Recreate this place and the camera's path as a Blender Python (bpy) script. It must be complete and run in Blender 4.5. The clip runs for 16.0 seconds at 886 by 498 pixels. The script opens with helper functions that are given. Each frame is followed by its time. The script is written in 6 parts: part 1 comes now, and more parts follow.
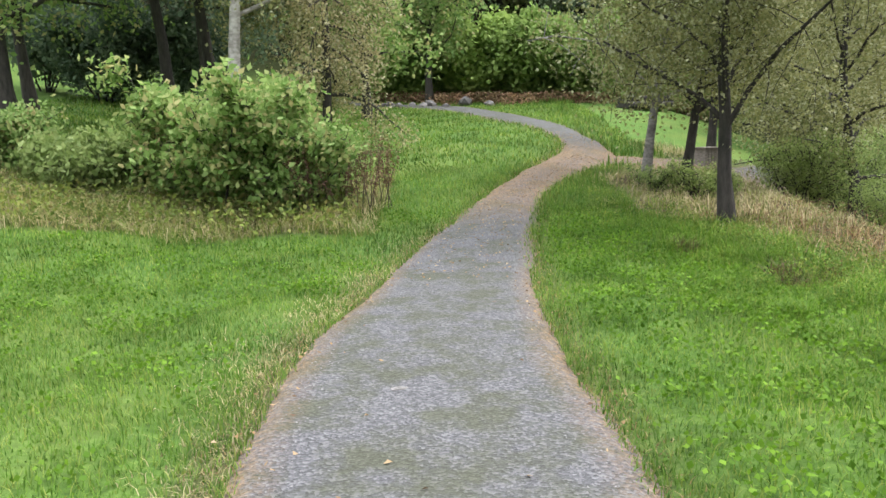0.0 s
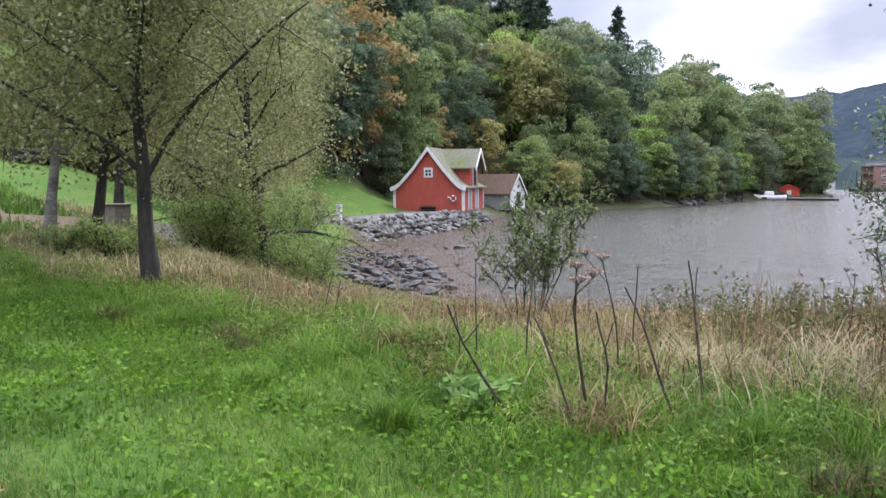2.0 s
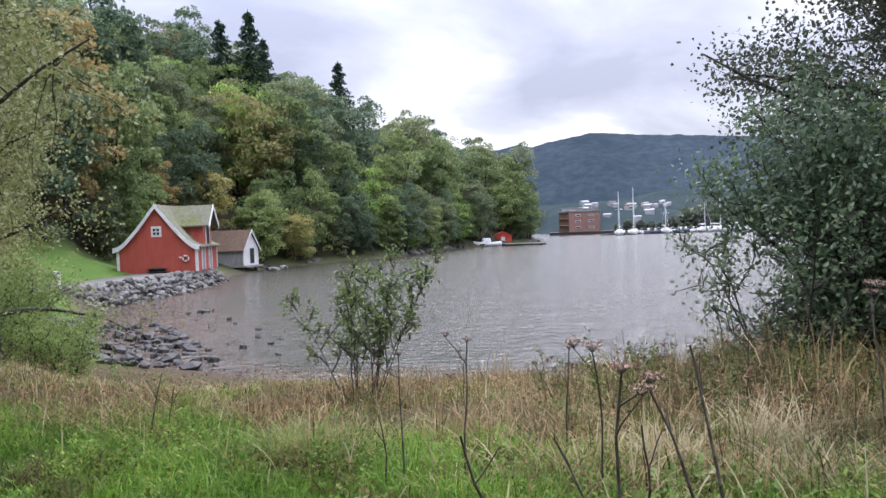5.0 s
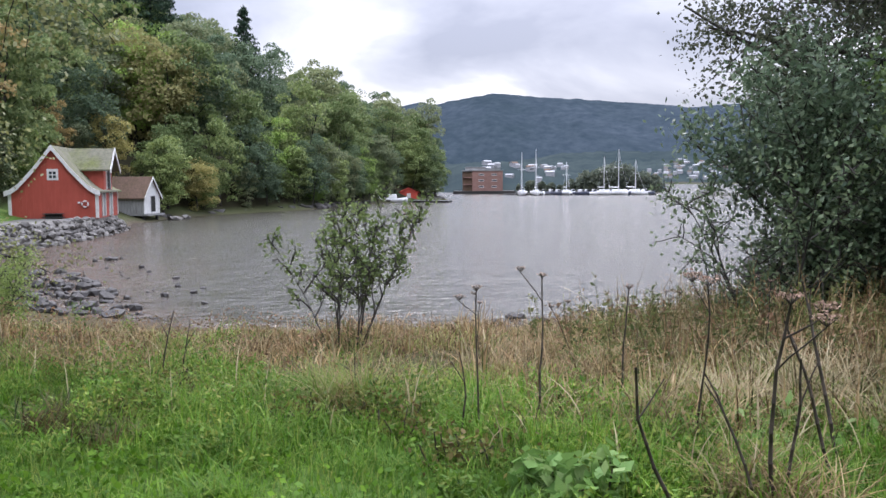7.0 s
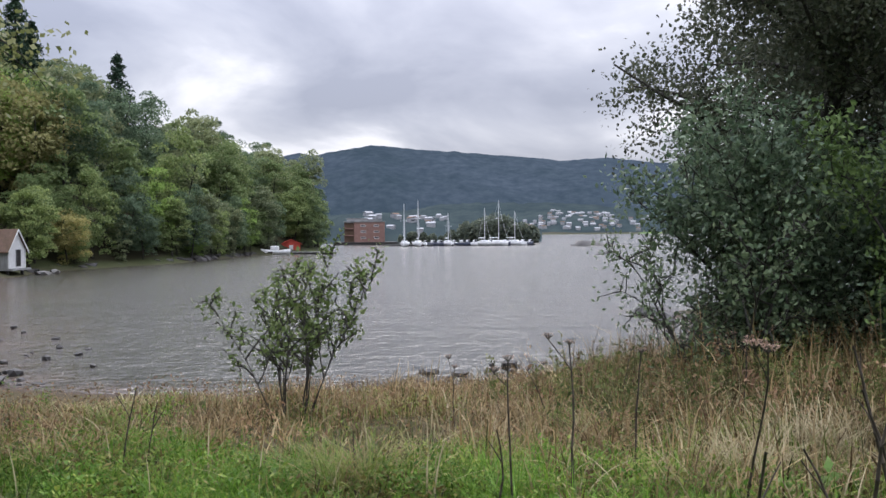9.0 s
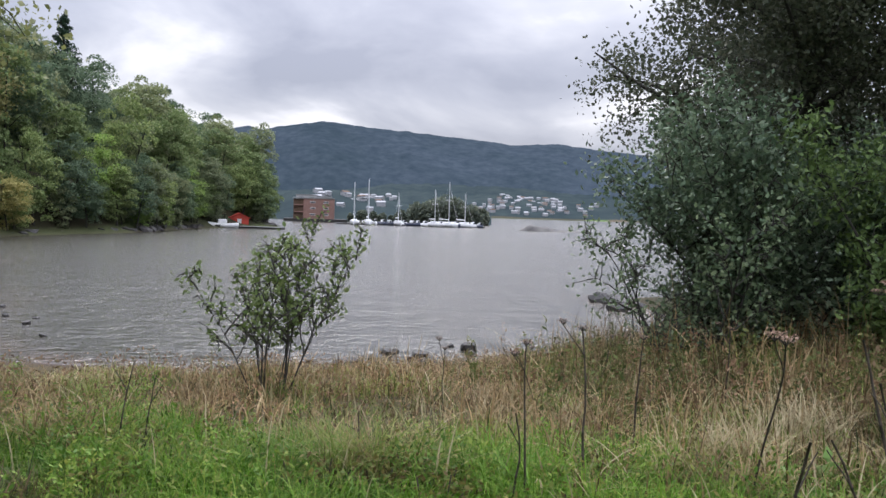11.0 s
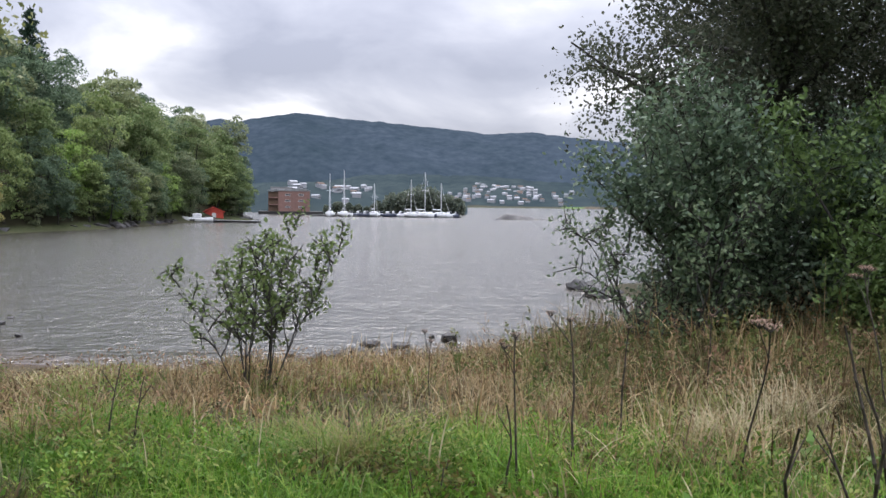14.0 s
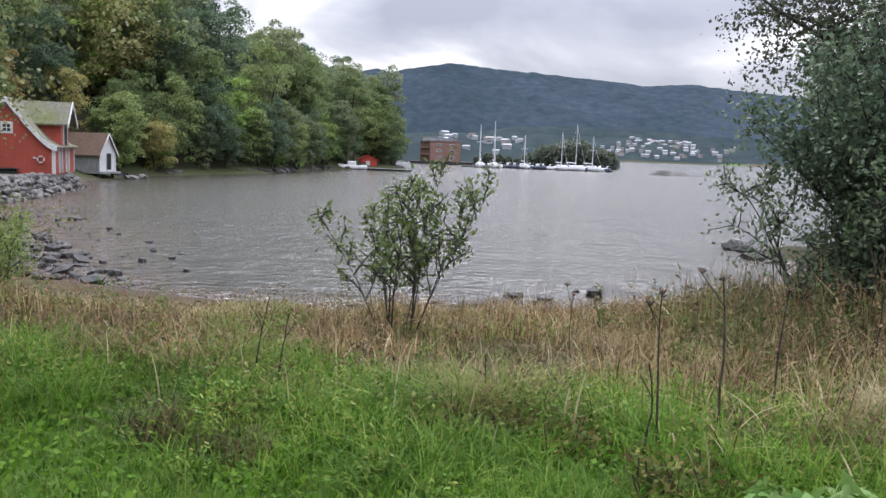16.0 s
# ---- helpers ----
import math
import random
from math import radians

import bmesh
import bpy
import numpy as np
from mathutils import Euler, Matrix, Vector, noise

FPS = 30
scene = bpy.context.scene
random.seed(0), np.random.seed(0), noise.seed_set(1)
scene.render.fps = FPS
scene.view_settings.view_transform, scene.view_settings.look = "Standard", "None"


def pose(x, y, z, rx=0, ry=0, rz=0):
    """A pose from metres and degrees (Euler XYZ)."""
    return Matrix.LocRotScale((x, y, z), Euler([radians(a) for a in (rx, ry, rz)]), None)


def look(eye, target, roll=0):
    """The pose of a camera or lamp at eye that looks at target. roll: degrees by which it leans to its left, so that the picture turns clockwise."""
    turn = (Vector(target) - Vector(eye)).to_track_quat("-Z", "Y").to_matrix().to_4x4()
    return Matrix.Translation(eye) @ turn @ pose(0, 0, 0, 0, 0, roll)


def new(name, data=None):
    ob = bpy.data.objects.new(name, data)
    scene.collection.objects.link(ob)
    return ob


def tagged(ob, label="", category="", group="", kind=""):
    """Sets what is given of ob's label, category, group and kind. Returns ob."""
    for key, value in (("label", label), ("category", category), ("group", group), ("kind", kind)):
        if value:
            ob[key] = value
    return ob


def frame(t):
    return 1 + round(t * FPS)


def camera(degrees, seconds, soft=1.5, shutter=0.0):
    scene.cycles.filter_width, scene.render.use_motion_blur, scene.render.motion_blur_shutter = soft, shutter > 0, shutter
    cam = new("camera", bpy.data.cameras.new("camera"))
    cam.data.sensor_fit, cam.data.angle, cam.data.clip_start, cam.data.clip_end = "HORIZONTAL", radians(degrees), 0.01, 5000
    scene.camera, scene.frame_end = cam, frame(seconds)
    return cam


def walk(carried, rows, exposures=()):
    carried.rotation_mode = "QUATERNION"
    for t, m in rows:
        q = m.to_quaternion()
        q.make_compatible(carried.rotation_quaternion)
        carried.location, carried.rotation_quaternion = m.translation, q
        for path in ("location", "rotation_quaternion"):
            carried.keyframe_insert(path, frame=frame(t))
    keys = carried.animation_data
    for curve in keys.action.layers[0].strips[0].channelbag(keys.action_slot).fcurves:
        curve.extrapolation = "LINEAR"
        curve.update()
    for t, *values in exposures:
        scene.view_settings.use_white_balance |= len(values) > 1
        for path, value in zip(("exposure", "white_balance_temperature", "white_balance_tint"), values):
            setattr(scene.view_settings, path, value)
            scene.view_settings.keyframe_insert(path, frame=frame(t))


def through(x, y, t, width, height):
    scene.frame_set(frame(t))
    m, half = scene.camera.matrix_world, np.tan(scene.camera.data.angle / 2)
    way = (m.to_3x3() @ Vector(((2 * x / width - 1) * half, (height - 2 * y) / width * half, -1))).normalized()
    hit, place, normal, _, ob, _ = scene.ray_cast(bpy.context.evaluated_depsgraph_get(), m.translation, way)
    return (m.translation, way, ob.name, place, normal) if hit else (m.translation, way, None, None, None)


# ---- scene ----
cam = camera(56.08, 16.0)
PATH = [
    (0.0, pose(0.000, 0.000, 1.680, 81.90, 1.39, -0.20)),
    (0.5, pose(0.046, 0.303, 1.678, 84.17, 0.89, -12.38)),
    (1.0, pose(0.086, 0.611, 1.665, 85.21, 1.47, -23.61)),
    (1.5, pose(0.113, 0.929, 1.631, 86.06, 1.39, -30.90)),
    (2.0, pose(0.124, 1.260, 1.574, 85.34, 0.41, -39.79)),
    (2.5, pose(0.129, 1.599, 1.522, 84.31, 1.50, -44.33)),
    (3.0, pose(0.143, 1.938, 1.513, 86.17, 1.65, -46.54)),
    (3.5, pose(0.171, 2.272, 1.570, 87.90, 2.05, -53.75)),
    (4.2, pose(0.207, 2.728, 1.696, 88.14, 2.13, -55.76)),
    (5.0, pose(0.175, 3.235, 1.759, 88.51, 2.25, -58.84)),
    (6.0, pose(0.031, 3.850, 1.662, 88.88, 2.37, -61.97)),
    (6.5, pose(-0.029, 4.149, 1.609, 88.19, 1.69, -64.93)),
    (7.0, pose(-0.053, 4.443, 1.590, 85.40, 0.34, -65.71)),
    (7.5, pose(-0.048, 4.724, 1.599, 85.45, 0.78, -67.06)),
    (8.0, pose(-0.024, 4.985, 1.623, 88.17, -0.31, -70.86)),
    (8.5, pose(0.004, 5.218, 1.648, 89.09, 0.84, -73.30)),
    (9.2, pose(0.032, 5.486, 1.665, 88.71, 0.21, -74.35)),
    (10.0, pose(0.028, 5.704, 1.667, 88.13, -0.76, -75.93)),
    (11.0, pose(-0.061, 5.841, 1.664, 87.54, -1.75, -77.53)),
    (11.5, pose(-0.145, 5.855, 1.669, 86.68, -2.27, -77.73)),
    (12.0, pose(-0.226, 5.851, 1.676, 86.00, -1.96, -74.62)),
    (12.5, pose(-0.267, 5.847, 1.684, 85.52, -1.56, -72.18)),
    (13.0, pose(-0.243, 5.859, 1.691, 85.62, -1.14, -73.97)),
    (13.5, pose(-0.176, 5.881, 1.694, 87.05, -0.70, -76.92)),
    (14.0, pose(-0.100, 5.902, 1.694, 86.88, -0.71, -79.20)),
    (14.5, pose(-0.043, 5.913, 1.688, 86.14, -1.32, -79.89)),
    (15.0, pose(-0.003, 5.915, 1.679, 85.20, -1.39, -75.26)),
    (15.5, pose(0.023, 5.911, 1.667, 84.14, -1.79, -70.57)),
    (16.0, pose(0.044, 5.904, 1.654, 83.35, -2.02, -68.91)),
]
walk(cam, PATH, exposures=[(0.0, 1.14, 6750, 12), (1.5, 0.92, 6250, 16), (3.5, 0.77, 6080, 18), (7.0, 0.68, 6200, 17), (8.0, 0.58, 6220, 16), (8.5, 0.34, 6250, 15), (11.0, 0.4, 6300, 15), (12.5, 0.45, 6300, 15), (16.0, 0.52, 6300, 15)])
SKY_STRENGTH, SKY_LOW, SKY_RISE, SUN = 1.0, 0.62, 4.2, 1.5

# ---------------------------------------------------------------- world and light
world = bpy.data.worlds.new("overcast_sky")
scene.world = world
world.use_nodes = True
wn, wl = world.node_tree.nodes, world.node_tree.links
wn.clear()


def wnode(kind, **inputs):
    n = wn.new(kind)
    for k, v in inputs.items():
        n.inputs[int(k[1:])].default_value = v
    return n


def wmath(op, a, b=None):
    n = wn.new("ShaderNodeMath")
    n.operation = op
    for i, v in enumerate((a, b)):
        if v is None:
            continue
        if isinstance(v, (int, float)):
            n.inputs[i].default_value = v
        else:
            wl.new(v, n.inputs[i])
    return n.outputs[0]


sky = wn.new("ShaderNodeTexSky")
sky.sky_type = "NISHITA"
sky.sun_disc = False
sky.sun_elevation, sky.sun_rotation = radians(38), radians(80)
coord = wn.new("ShaderNodeTexCoord")
sep = wn.new("ShaderNodeSeparateXYZ")
wl.new(coord.outputs["Generated"], sep.inputs[0])
up = wmath("MAXIMUM", sep.outputs[2], 0.0)
depth = wmath("ADD", up, 0.26)
flat = wn.new("ShaderNodeCombineXYZ")
wl.new(wmath("DIVIDE", sep.outputs[0], depth), flat.inputs[0])
wl.new(wmath("DIVIDE", sep.outputs[1], depth), flat.inputs[1])
flat.inputs[2].default_value = 5.2
big = wn.new("ShaderNodeTexNoise")
big.inputs["Scale"].default_value, big.inputs["Detail"].default_value = 1.45, 7.0
big.inputs["Roughness"].default_value, big.inputs["Distortion"].default_value = 0.5, 0.35
wl.new(flat.outputs[0], big.inputs["Vector"])
ramp = wn.new("ShaderNodeValToRGB")
for pos, col in ((0.36, (0.45, 0.485, 0.58, 1)), (0.46, (0.58, 0.615, 0.705, 1)), (0.55, (0.75, 0.78, 0.85, 1)), (0.66, (1.2, 1.21, 1.23, 1))):
    e = ramp.color_ramp.elements.new(pos)
    e.color = col
ramp.color_ramp.elements.remove(ramp.color_ramp.elements[0])
ramp.color_ramp.elements.remove(ramp.color_ramp.elements[-1])
wl.new(big.outputs[0], ramp.inputs[0])
gain = wmath("ADD", wmath("MULTIPLY", wmath("MULTIPLY", up, up), SKY_RISE), SKY_LOW)
cloud = wn.new("ShaderNodeVectorMath")
cloud.operation = "SCALE"
wl.new(ramp.outputs[0], cloud.inputs[0])
wl.new(gain, cloud.inputs["Scale"])
blue = wn.new("ShaderNodeVectorMath")
blue.operation = "SCALE"
wl.new(sky.outputs[0], blue.inputs[0])
blue.inputs["Scale"].default_value = 0.1
both = wn.new("ShaderNodeMix")
both.data_type = "RGBA"
both.inputs[0].default_value = 0.92
wl.new(blue.outputs[0], both.inputs[6])
wl.new(cloud.outputs[0], both.inputs[7])
back = wn.new("ShaderNodeBackground")
wl.new(both.outputs[2], back.inputs[0])
back.inputs[1].default_value = SKY_STRENGTH
wout = wn.new("ShaderNodeOutputWorld")
wl.new(back.outputs[0], wout.inputs[0])

sun_data = bpy.data.lights.new("sun", "SUN")
sun_data.energy, sun_data.angle, sun_data.color = SUN, radians(25), (1.0, 0.96, 0.9)
sun = new("sun", sun_data)
# high in the south-west, over the bay
sun.matrix_world = look((30, 12, 40), (0, 6, 0))


# ---------------------------------------------------------------- materials
def material(name):
    m = bpy.data.materials.new(name)
    m.use_nodes = True
    nt = m.node_tree
    nt.nodes.clear()
    out = nt.nodes.new("ShaderNodeOutputMaterial")
    return m, nt, out


def link(nt, a, b):
    nt.links.new(a, b)


def noise_node(nt, scale, detail=5.0, rough=0.6, vec=None, stretch=None, dist=0.0):
    n = nt.nodes.new("ShaderNodeTexNoise")
    n.inputs["Scale"].default_value, n.inputs["Detail"].default_value, n.inputs["Roughness"].default_value = scale, detail, rough
    n.inputs["Distortion"].default_value = dist
    if vec is None:
        vec = nt.nodes.new("ShaderNodeTexCoord").outputs["Object"]
    if stretch:
        mp = nt.nodes.new("ShaderNodeMapping")
        mp.inputs["Scale"].default_value = stretch
        link(nt, vec, mp.inputs[0])
        vec = mp.outputs[0]
    link(nt, vec, n.inputs["Vector"])
    return n


def ramp_node(nt, fac, stops):
    r = nt.nodes.new("ShaderNodeValToRGB")
    els = r.color_ramp.elements
    while len(els) < len(stops):
        els.new(0.5)
    for e, (p, c) in zip(els, stops):
        e.position, e.color = p, (*c, 1)
    link(nt, fac, r.inputs[0])
    return r.outputs[0]


def mix_node(nt, fac, a, b, blend="MIX"):
    m = nt.nodes.new("ShaderNodeMix")
    m.data_type, m.blend_type = "RGBA", blend
    for slot, v in ((0, fac), (6, a), (7, b)):
        if isinstance(v, (int, float)):
            m.inputs[slot].default_value = v
        elif isinstance(v, tuple):
            m.inputs[slot].default_value = (*v, 1)
        else:
            link(nt, v, m.inputs[slot])
    return m.outputs[2]


def finish(nt, out, color, rough=0.8, bump=None, strength=0.3, dist=0.02, metal=0.0, spec=0.5):
    p = nt.nodes.new("ShaderNodeBsdfPrincipled")
    if isinstance(color, tuple):
        p.inputs["Base Color"].default_value = (*color, 1)
    else:
        link(nt, color, p.inputs["Base Color"])
    p.inputs["Roughness"].default_value, p.inputs["Metallic"].default_value = rough, metal
    p.inputs["Specular IOR Level"].default_value = spec
    if bump is not None:
        b = nt.nodes.new("ShaderNodeBump")
        b.inputs["Strength"].default_value, b.inputs["Distance"].default_value = strength, dist
        link(nt, bump, b.inputs["Height"])
        link(nt, b.outputs[0], p.inputs["Normal"])
    link(nt, p.outputs[0], out.inputs[0])
    return p


def surface(name, dark, light, scale=8.0, rough=0.8, strength=0.3, dist=0.02, broad=0.6, stain=(0.7, 0.7, 0.7), stretch=None, per_object=0.0, per_island=0.0, metal=0.0, spec=0.4):
    """A worn surface: fine grain between two colours, broad stains, relief."""
    m, nt, out = material(name)
    n = noise_node(nt, scale, 6.0, 0.65, stretch=stretch)
    c = ramp_node(nt, n.outputs[0], ((0.3, dark), (0.7, light)))
    w = noise_node(nt, broad, 4.0, 0.6)
    c = mix_node(nt, ramp_node(nt, w.outputs[0], ((0.42, (0, 0, 0)), (0.68, (1, 1, 1)))), c, mix_node(nt, 1.0, c, stain, "MULTIPLY"))
    for amount, source in ((per_object, "ShaderNodeObjectInfo"), (per_island, "ShaderNodeNewGeometry")):
        if amount:
            o = nt.nodes.new(source)
            r = o.outputs["Random" if amount == per_object and source == "ShaderNodeObjectInfo" else "Random Per Island"]
            lo, hi = 1 - amount, 1 + amount
            c = mix_node(nt, 1.0, c, ramp_node(nt, r, ((0.0, (lo, lo, lo)), (1.0, (hi, hi, hi)))), "MULTIPLY")
    finish(nt, out, c, rough, n.outputs[0], strength, dist, metal, spec)
    return m


def leaf_material(name, stops, vary=0.35, through=0.35, rough=0.55, patch=0.0, spec=0.12):
    """Leaves: a colour for each leaf, a shade for each plant, some light let through."""
    m, nt, out = material(name)
    geo = nt.nodes.new("ShaderNodeNewGeometry")
    c = ramp_node(nt, geo.outputs["Random Per Island"], stops)
    if patch:
        n = noise_node(nt, patch, 2.0)
        c = mix_node(nt, 1.0, c, ramp_node(nt, n.outputs[0], ((0.35, (0.62, 0.66, 0.6)), (0.65, (1.25, 1.2, 1.1)))), "MULTIPLY")
    info = nt.nodes.new("ShaderNodeObjectInfo")
    c = mix_node(nt, 1.0, c, ramp_node(nt, info.outputs["Random"], ((0.0, (1 - vary, 1 - vary * 0.9, 1 - vary)), (0.5, (1, 1, 1)), (1.0, (1 + vary, 1 + vary * 0.8, 1 + vary * 0.3)))), "MULTIPLY")
    p = nt.nodes.new("ShaderNodeBsdfPrincipled")
    link(nt, c, p.inputs["Base Color"])
    p.inputs["Roughness"].default_value, p.inputs["Specular IOR Level"].default_value = rough, spec
    t = nt.nodes.new("ShaderNodeBsdfTranslucent")
    link(nt, c, t.inputs[0])
    x = nt.nodes.new("ShaderNodeMixShader")
    x.inputs[0].default_value = through
    link(nt, p.outputs[0], x.inputs[1])
    link(nt, t.outputs[0], x.inputs[2])
    link(nt, x.outputs[0], out.inputs[0])
    return m


def shades(*cols):
    k = max(1, len(cols) - 1)
    return tuple((i / k, c) for i, c in enumerate(cols))


def ground_material():
    m, nt, out = material("meadow_ground")
    att = nt.nodes.new("ShaderNodeVertexColor")
    att.layer_name = "zone"
    sepc = nt.nodes.new("ShaderNodeSeparateColor")
    link(nt, att.outputs[0], sepc.inputs[0])
    n = noise_node(nt, 14.0, 6.0, 0.7)
    w = noise_node(nt, 0.5, 5.0, 0.6)
    grass = ramp_node(nt, n.outputs[0], ((0.3, (0.026, 0.058, 0.010)), (0.5, (0.058, 0.118, 0.020)), (0.72, (0.105, 0.18, 0.036))))
    grass = mix_node(nt, ramp_node(nt, w.outputs[0], ((0.45, (0, 0, 0)), (0.7, (0.75, 0.75, 0.75)))), grass, (0.115, 0.15, 0.035))
    straw = ramp_node(nt, n.outputs[0], ((0.3, (0.024, 0.02, 0.011)), (0.55, (0.075, 0.06, 0.03)), (0.75, (0.16, 0.125, 0.065))))
    mud = ramp_node(nt, n.outputs[0], ((0.3, (0.035, 0.026, 0.022)), (0.7, (0.10, 0.074, 0.062))))
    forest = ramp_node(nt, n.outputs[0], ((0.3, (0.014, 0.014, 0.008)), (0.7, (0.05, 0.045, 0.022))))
    c = mix_node(nt, sepc.outputs[0], grass, straw)
    c = mix_node(nt, sepc.outputs[1], c, mud)
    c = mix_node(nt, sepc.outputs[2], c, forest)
    finish(nt, out, c, 0.95, n.outputs[0], 0.5, 0.04, spec=0.15)
    return m


def gravel_material():
    m, nt, out = material("gravel")
    tc = nt.nodes.new("ShaderNodeTexCoord").outputs["Object"]
    v = nt.nodes.new("ShaderNodeTexVoronoi")
    v.inputs["Scale"].default_value = 55.0
    link(nt, tc, v.inputs["Vector"])
    v2 = nt.nodes.new("ShaderNodeTexVoronoi")
    v2.inputs["Scale"].default_value = 130.0
    link(nt, tc, v2.inputs["Vector"])
    bw = nt.nodes.new("ShaderNodeSeparateColor")
    link(nt, v.outputs["Color"], bw.inputs[0])
    c = ramp_node(nt, bw.outputs[0], ((0.0, (0.03, 0.031, 0.033)), (0.6, (0.083, 0.085, 0.088)), (1.0, (0.195, 0.198, 0.203))))
    bw2 = nt.nodes.new("ShaderNodeSeparateColor")
    link(nt, v2.outputs["Color"], bw2.inputs[0])
    c = mix_node(nt, 0.45, c, ramp_node(nt, bw2.outputs[0], ((0.0, (0.03, 0.03, 0.031)), (1.0, (0.117, 0.119, 0.121)))))
    w = noise_node(nt, 1.7, 6.0, 0.72)
    c = mix_node(nt, ramp_node(nt, w.outputs[0], ((0.44, (0, 0, 0)), (0.6, (0.8, 0.8, 0.8)))), c, mix_node(nt, 0.55, mix_node(nt, 1.0, c, (0.6, 0.62, 0.45), "MULTIPLY"), (0.05, 0.056, 0.026)))
    att = nt.nodes.new("ShaderNodeVertexColor")
    att.layer_name = "zone"
    sepc = nt.nodes.new("ShaderNodeSeparateColor")
    link(nt, att.outputs[0], sepc.inputs[0])
    lv = noise_node(nt, 26.0, 4.0, 0.7)
    litter = ramp_node(nt, lv.outputs[0], ((0.35, (0.10, 0.066, 0.036)), (0.55, (0.21, 0.135, 0.07)), (0.7, (0.31, 0.20, 0.105))))
    f = nt.nodes.new("ShaderNodeMath")
    f.operation = "MULTIPLY"
    link(nt, sepc.outputs[0], f.inputs[0])
    link(nt, ramp_node(nt, lv.outputs[0], ((0.38, (0.25, 0.25, 0.25)), (0.6, (1, 1, 1)))), f.inputs[1])
    c = mix_node(nt, f.outputs[0], c, litter)
    finish(nt, out, c, 0.9, v.outputs["Distance"], 0.6, 0.012, spec=0.25)
    return m


def water_material():
    """Rippled bay water: brown bottom showing in the shallows, olive-grey beyond."""
    m, nt, out = material("bay_water")
    tc = nt.nodes.new("ShaderNodeTexCoord").outputs["Object"]
    turn = nt.nodes.new("ShaderNodeMapping")
    turn.inputs["Rotation"].default_value = (0, 0, radians(-14))
    link(nt, tc, turn.inputs[0])
    v = turn.outputs[0]
    layers = ((noise_node(nt, 2.8, 3.0, 0.55, v, (1.0, 0.45, 1.0), 0.5), 1.0), (noise_node(nt, 6.0, 2.0, 0.5, v, (1.0, 0.6, 1.0), 0.4), 0.36), (noise_node(nt, 0.5, 2.0, 0.5, v, (1.0, 0.5, 1.0)), 1.2))
    total = None
    for n, k in layers:
        mul = nt.nodes.new("ShaderNodeMath")
        mul.operation = "MULTIPLY_ADD"
        link(nt, n.outputs[0], mul.inputs[0])
        mul.inputs[1].default_value = k
        if total is None:
            mul.inputs[2].default_value = 0.0
        else:
            link(nt, total, mul.inputs[2])
        total = mul.outputs[0]
    att = nt.nodes.new("ShaderNodeVertexColor")
    att.layer_name = "shallow"
    sepc = nt.nodes.new("ShaderNodeSeparateColor")
    link(nt, att.outputs[0], sepc.inputs[0])
    bed = ramp_node(nt, noise_node(nt, 0.9, 4.0, 0.6).outputs[0], ((0.35, (0.042, 0.029, 0.02)), (0.65, (0.105, 0.07, 0.05))))
    c = mix_node(nt, sepc.outputs[0], (0.036, 0.034, 0.024), bed)
    p = finish(nt, out, c, 0.19, total, 1.0, 0.21, spec=0.5)
    p.inputs["IOR"].default_value = 1.5
    return m


GROUND, GRAVEL, WATER_M = ground_material(), gravel_material(), water_material()
BARK = surface("bark", (0.012, 0.011, 0.009), (0.055, 0.049, 0.041), 14, 0.9, 0.9, 0.03, 1.5, (0.55, 0.6, 0.5), stretch=(1, 1, 0.25))
BARK_PALE = surface("birch_bark", (0.07, 0.067, 0.06), (0.28, 0.27, 0.25), 7, 0.8, 0.4, 0.02, 3.0, (0.35, 0.33, 0.3), stretch=(1, 1, 2.2))
LEAF_BIRCH = leaf_material("birch_leaf", shades((0.12, 0.14, 0.05), (0.19, 0.21, 0.078), (0.26, 0.265, 0.105), (0.38, 0.40, 0.25)), 0.15, 0.5)
LEAF_DARK = leaf_material("alder_leaf", shades((0.062, 0.1, 0.06), (0.112, 0.168, 0.098), (0.2, 0.26, 0.16)), 0.1, 0.4, 0.35, spec=0.3)
LEAF_FRESH = leaf_material("fresh_willow_leaf", shades((0.075, 0.125, 0.04), (0.13, 0.2, 0.06), (0.2, 0.28, 0.10)), 0.08, 0.4, 0.4, spec=0.25)
BARK_WHITE = surface("white_birch_bark", (0.22, 0.21, 0.19), (0.55, 0.53, 0.49), 5, 0.75, 0.3, 0.02, 3.0, (0.35, 0.33, 0.3), stretch=(1, 1, 2.2))
LEAF_ALDER = leaf_material("tall_alder_leaf", shades((0.05, 0.06, 0.04), (0.08, 0.095, 0.06), (0.13, 0.135, 0.09)), 0.1, 0.35, 0.5)
LEAF_RUSSET = leaf_material("russet_birch_leaf", shades((0.14, 0.16, 0.07), (0.24, 0.245, 0.12), (0.35, 0.30, 0.16), (0.42, 0.42, 0.28)), 0.1, 0.45)
LEAF_WILLOW = leaf_material("willow_leaf", shades((0.13, 0.19, 0.055), (0.20, 0.28, 0.085), (0.30, 0.37, 0.14)), 0.15, 0.5, 0.45)
LEAF_SAPLING = leaf_material("sapling_leaf", shades((0.075, 0.115, 0.035), (0.13, 0.185, 0.055), (0.22, 0.27, 0.11)), 0.1, 0.4, 0.4)
LEAF_GREY = leaf_material("grey_willow_leaf", shades((0.075, 0.115, 0.062), (0.13, 0.185, 0.095), (0.21, 0.26, 0.155)), 0.1, 0.45, 0.4)
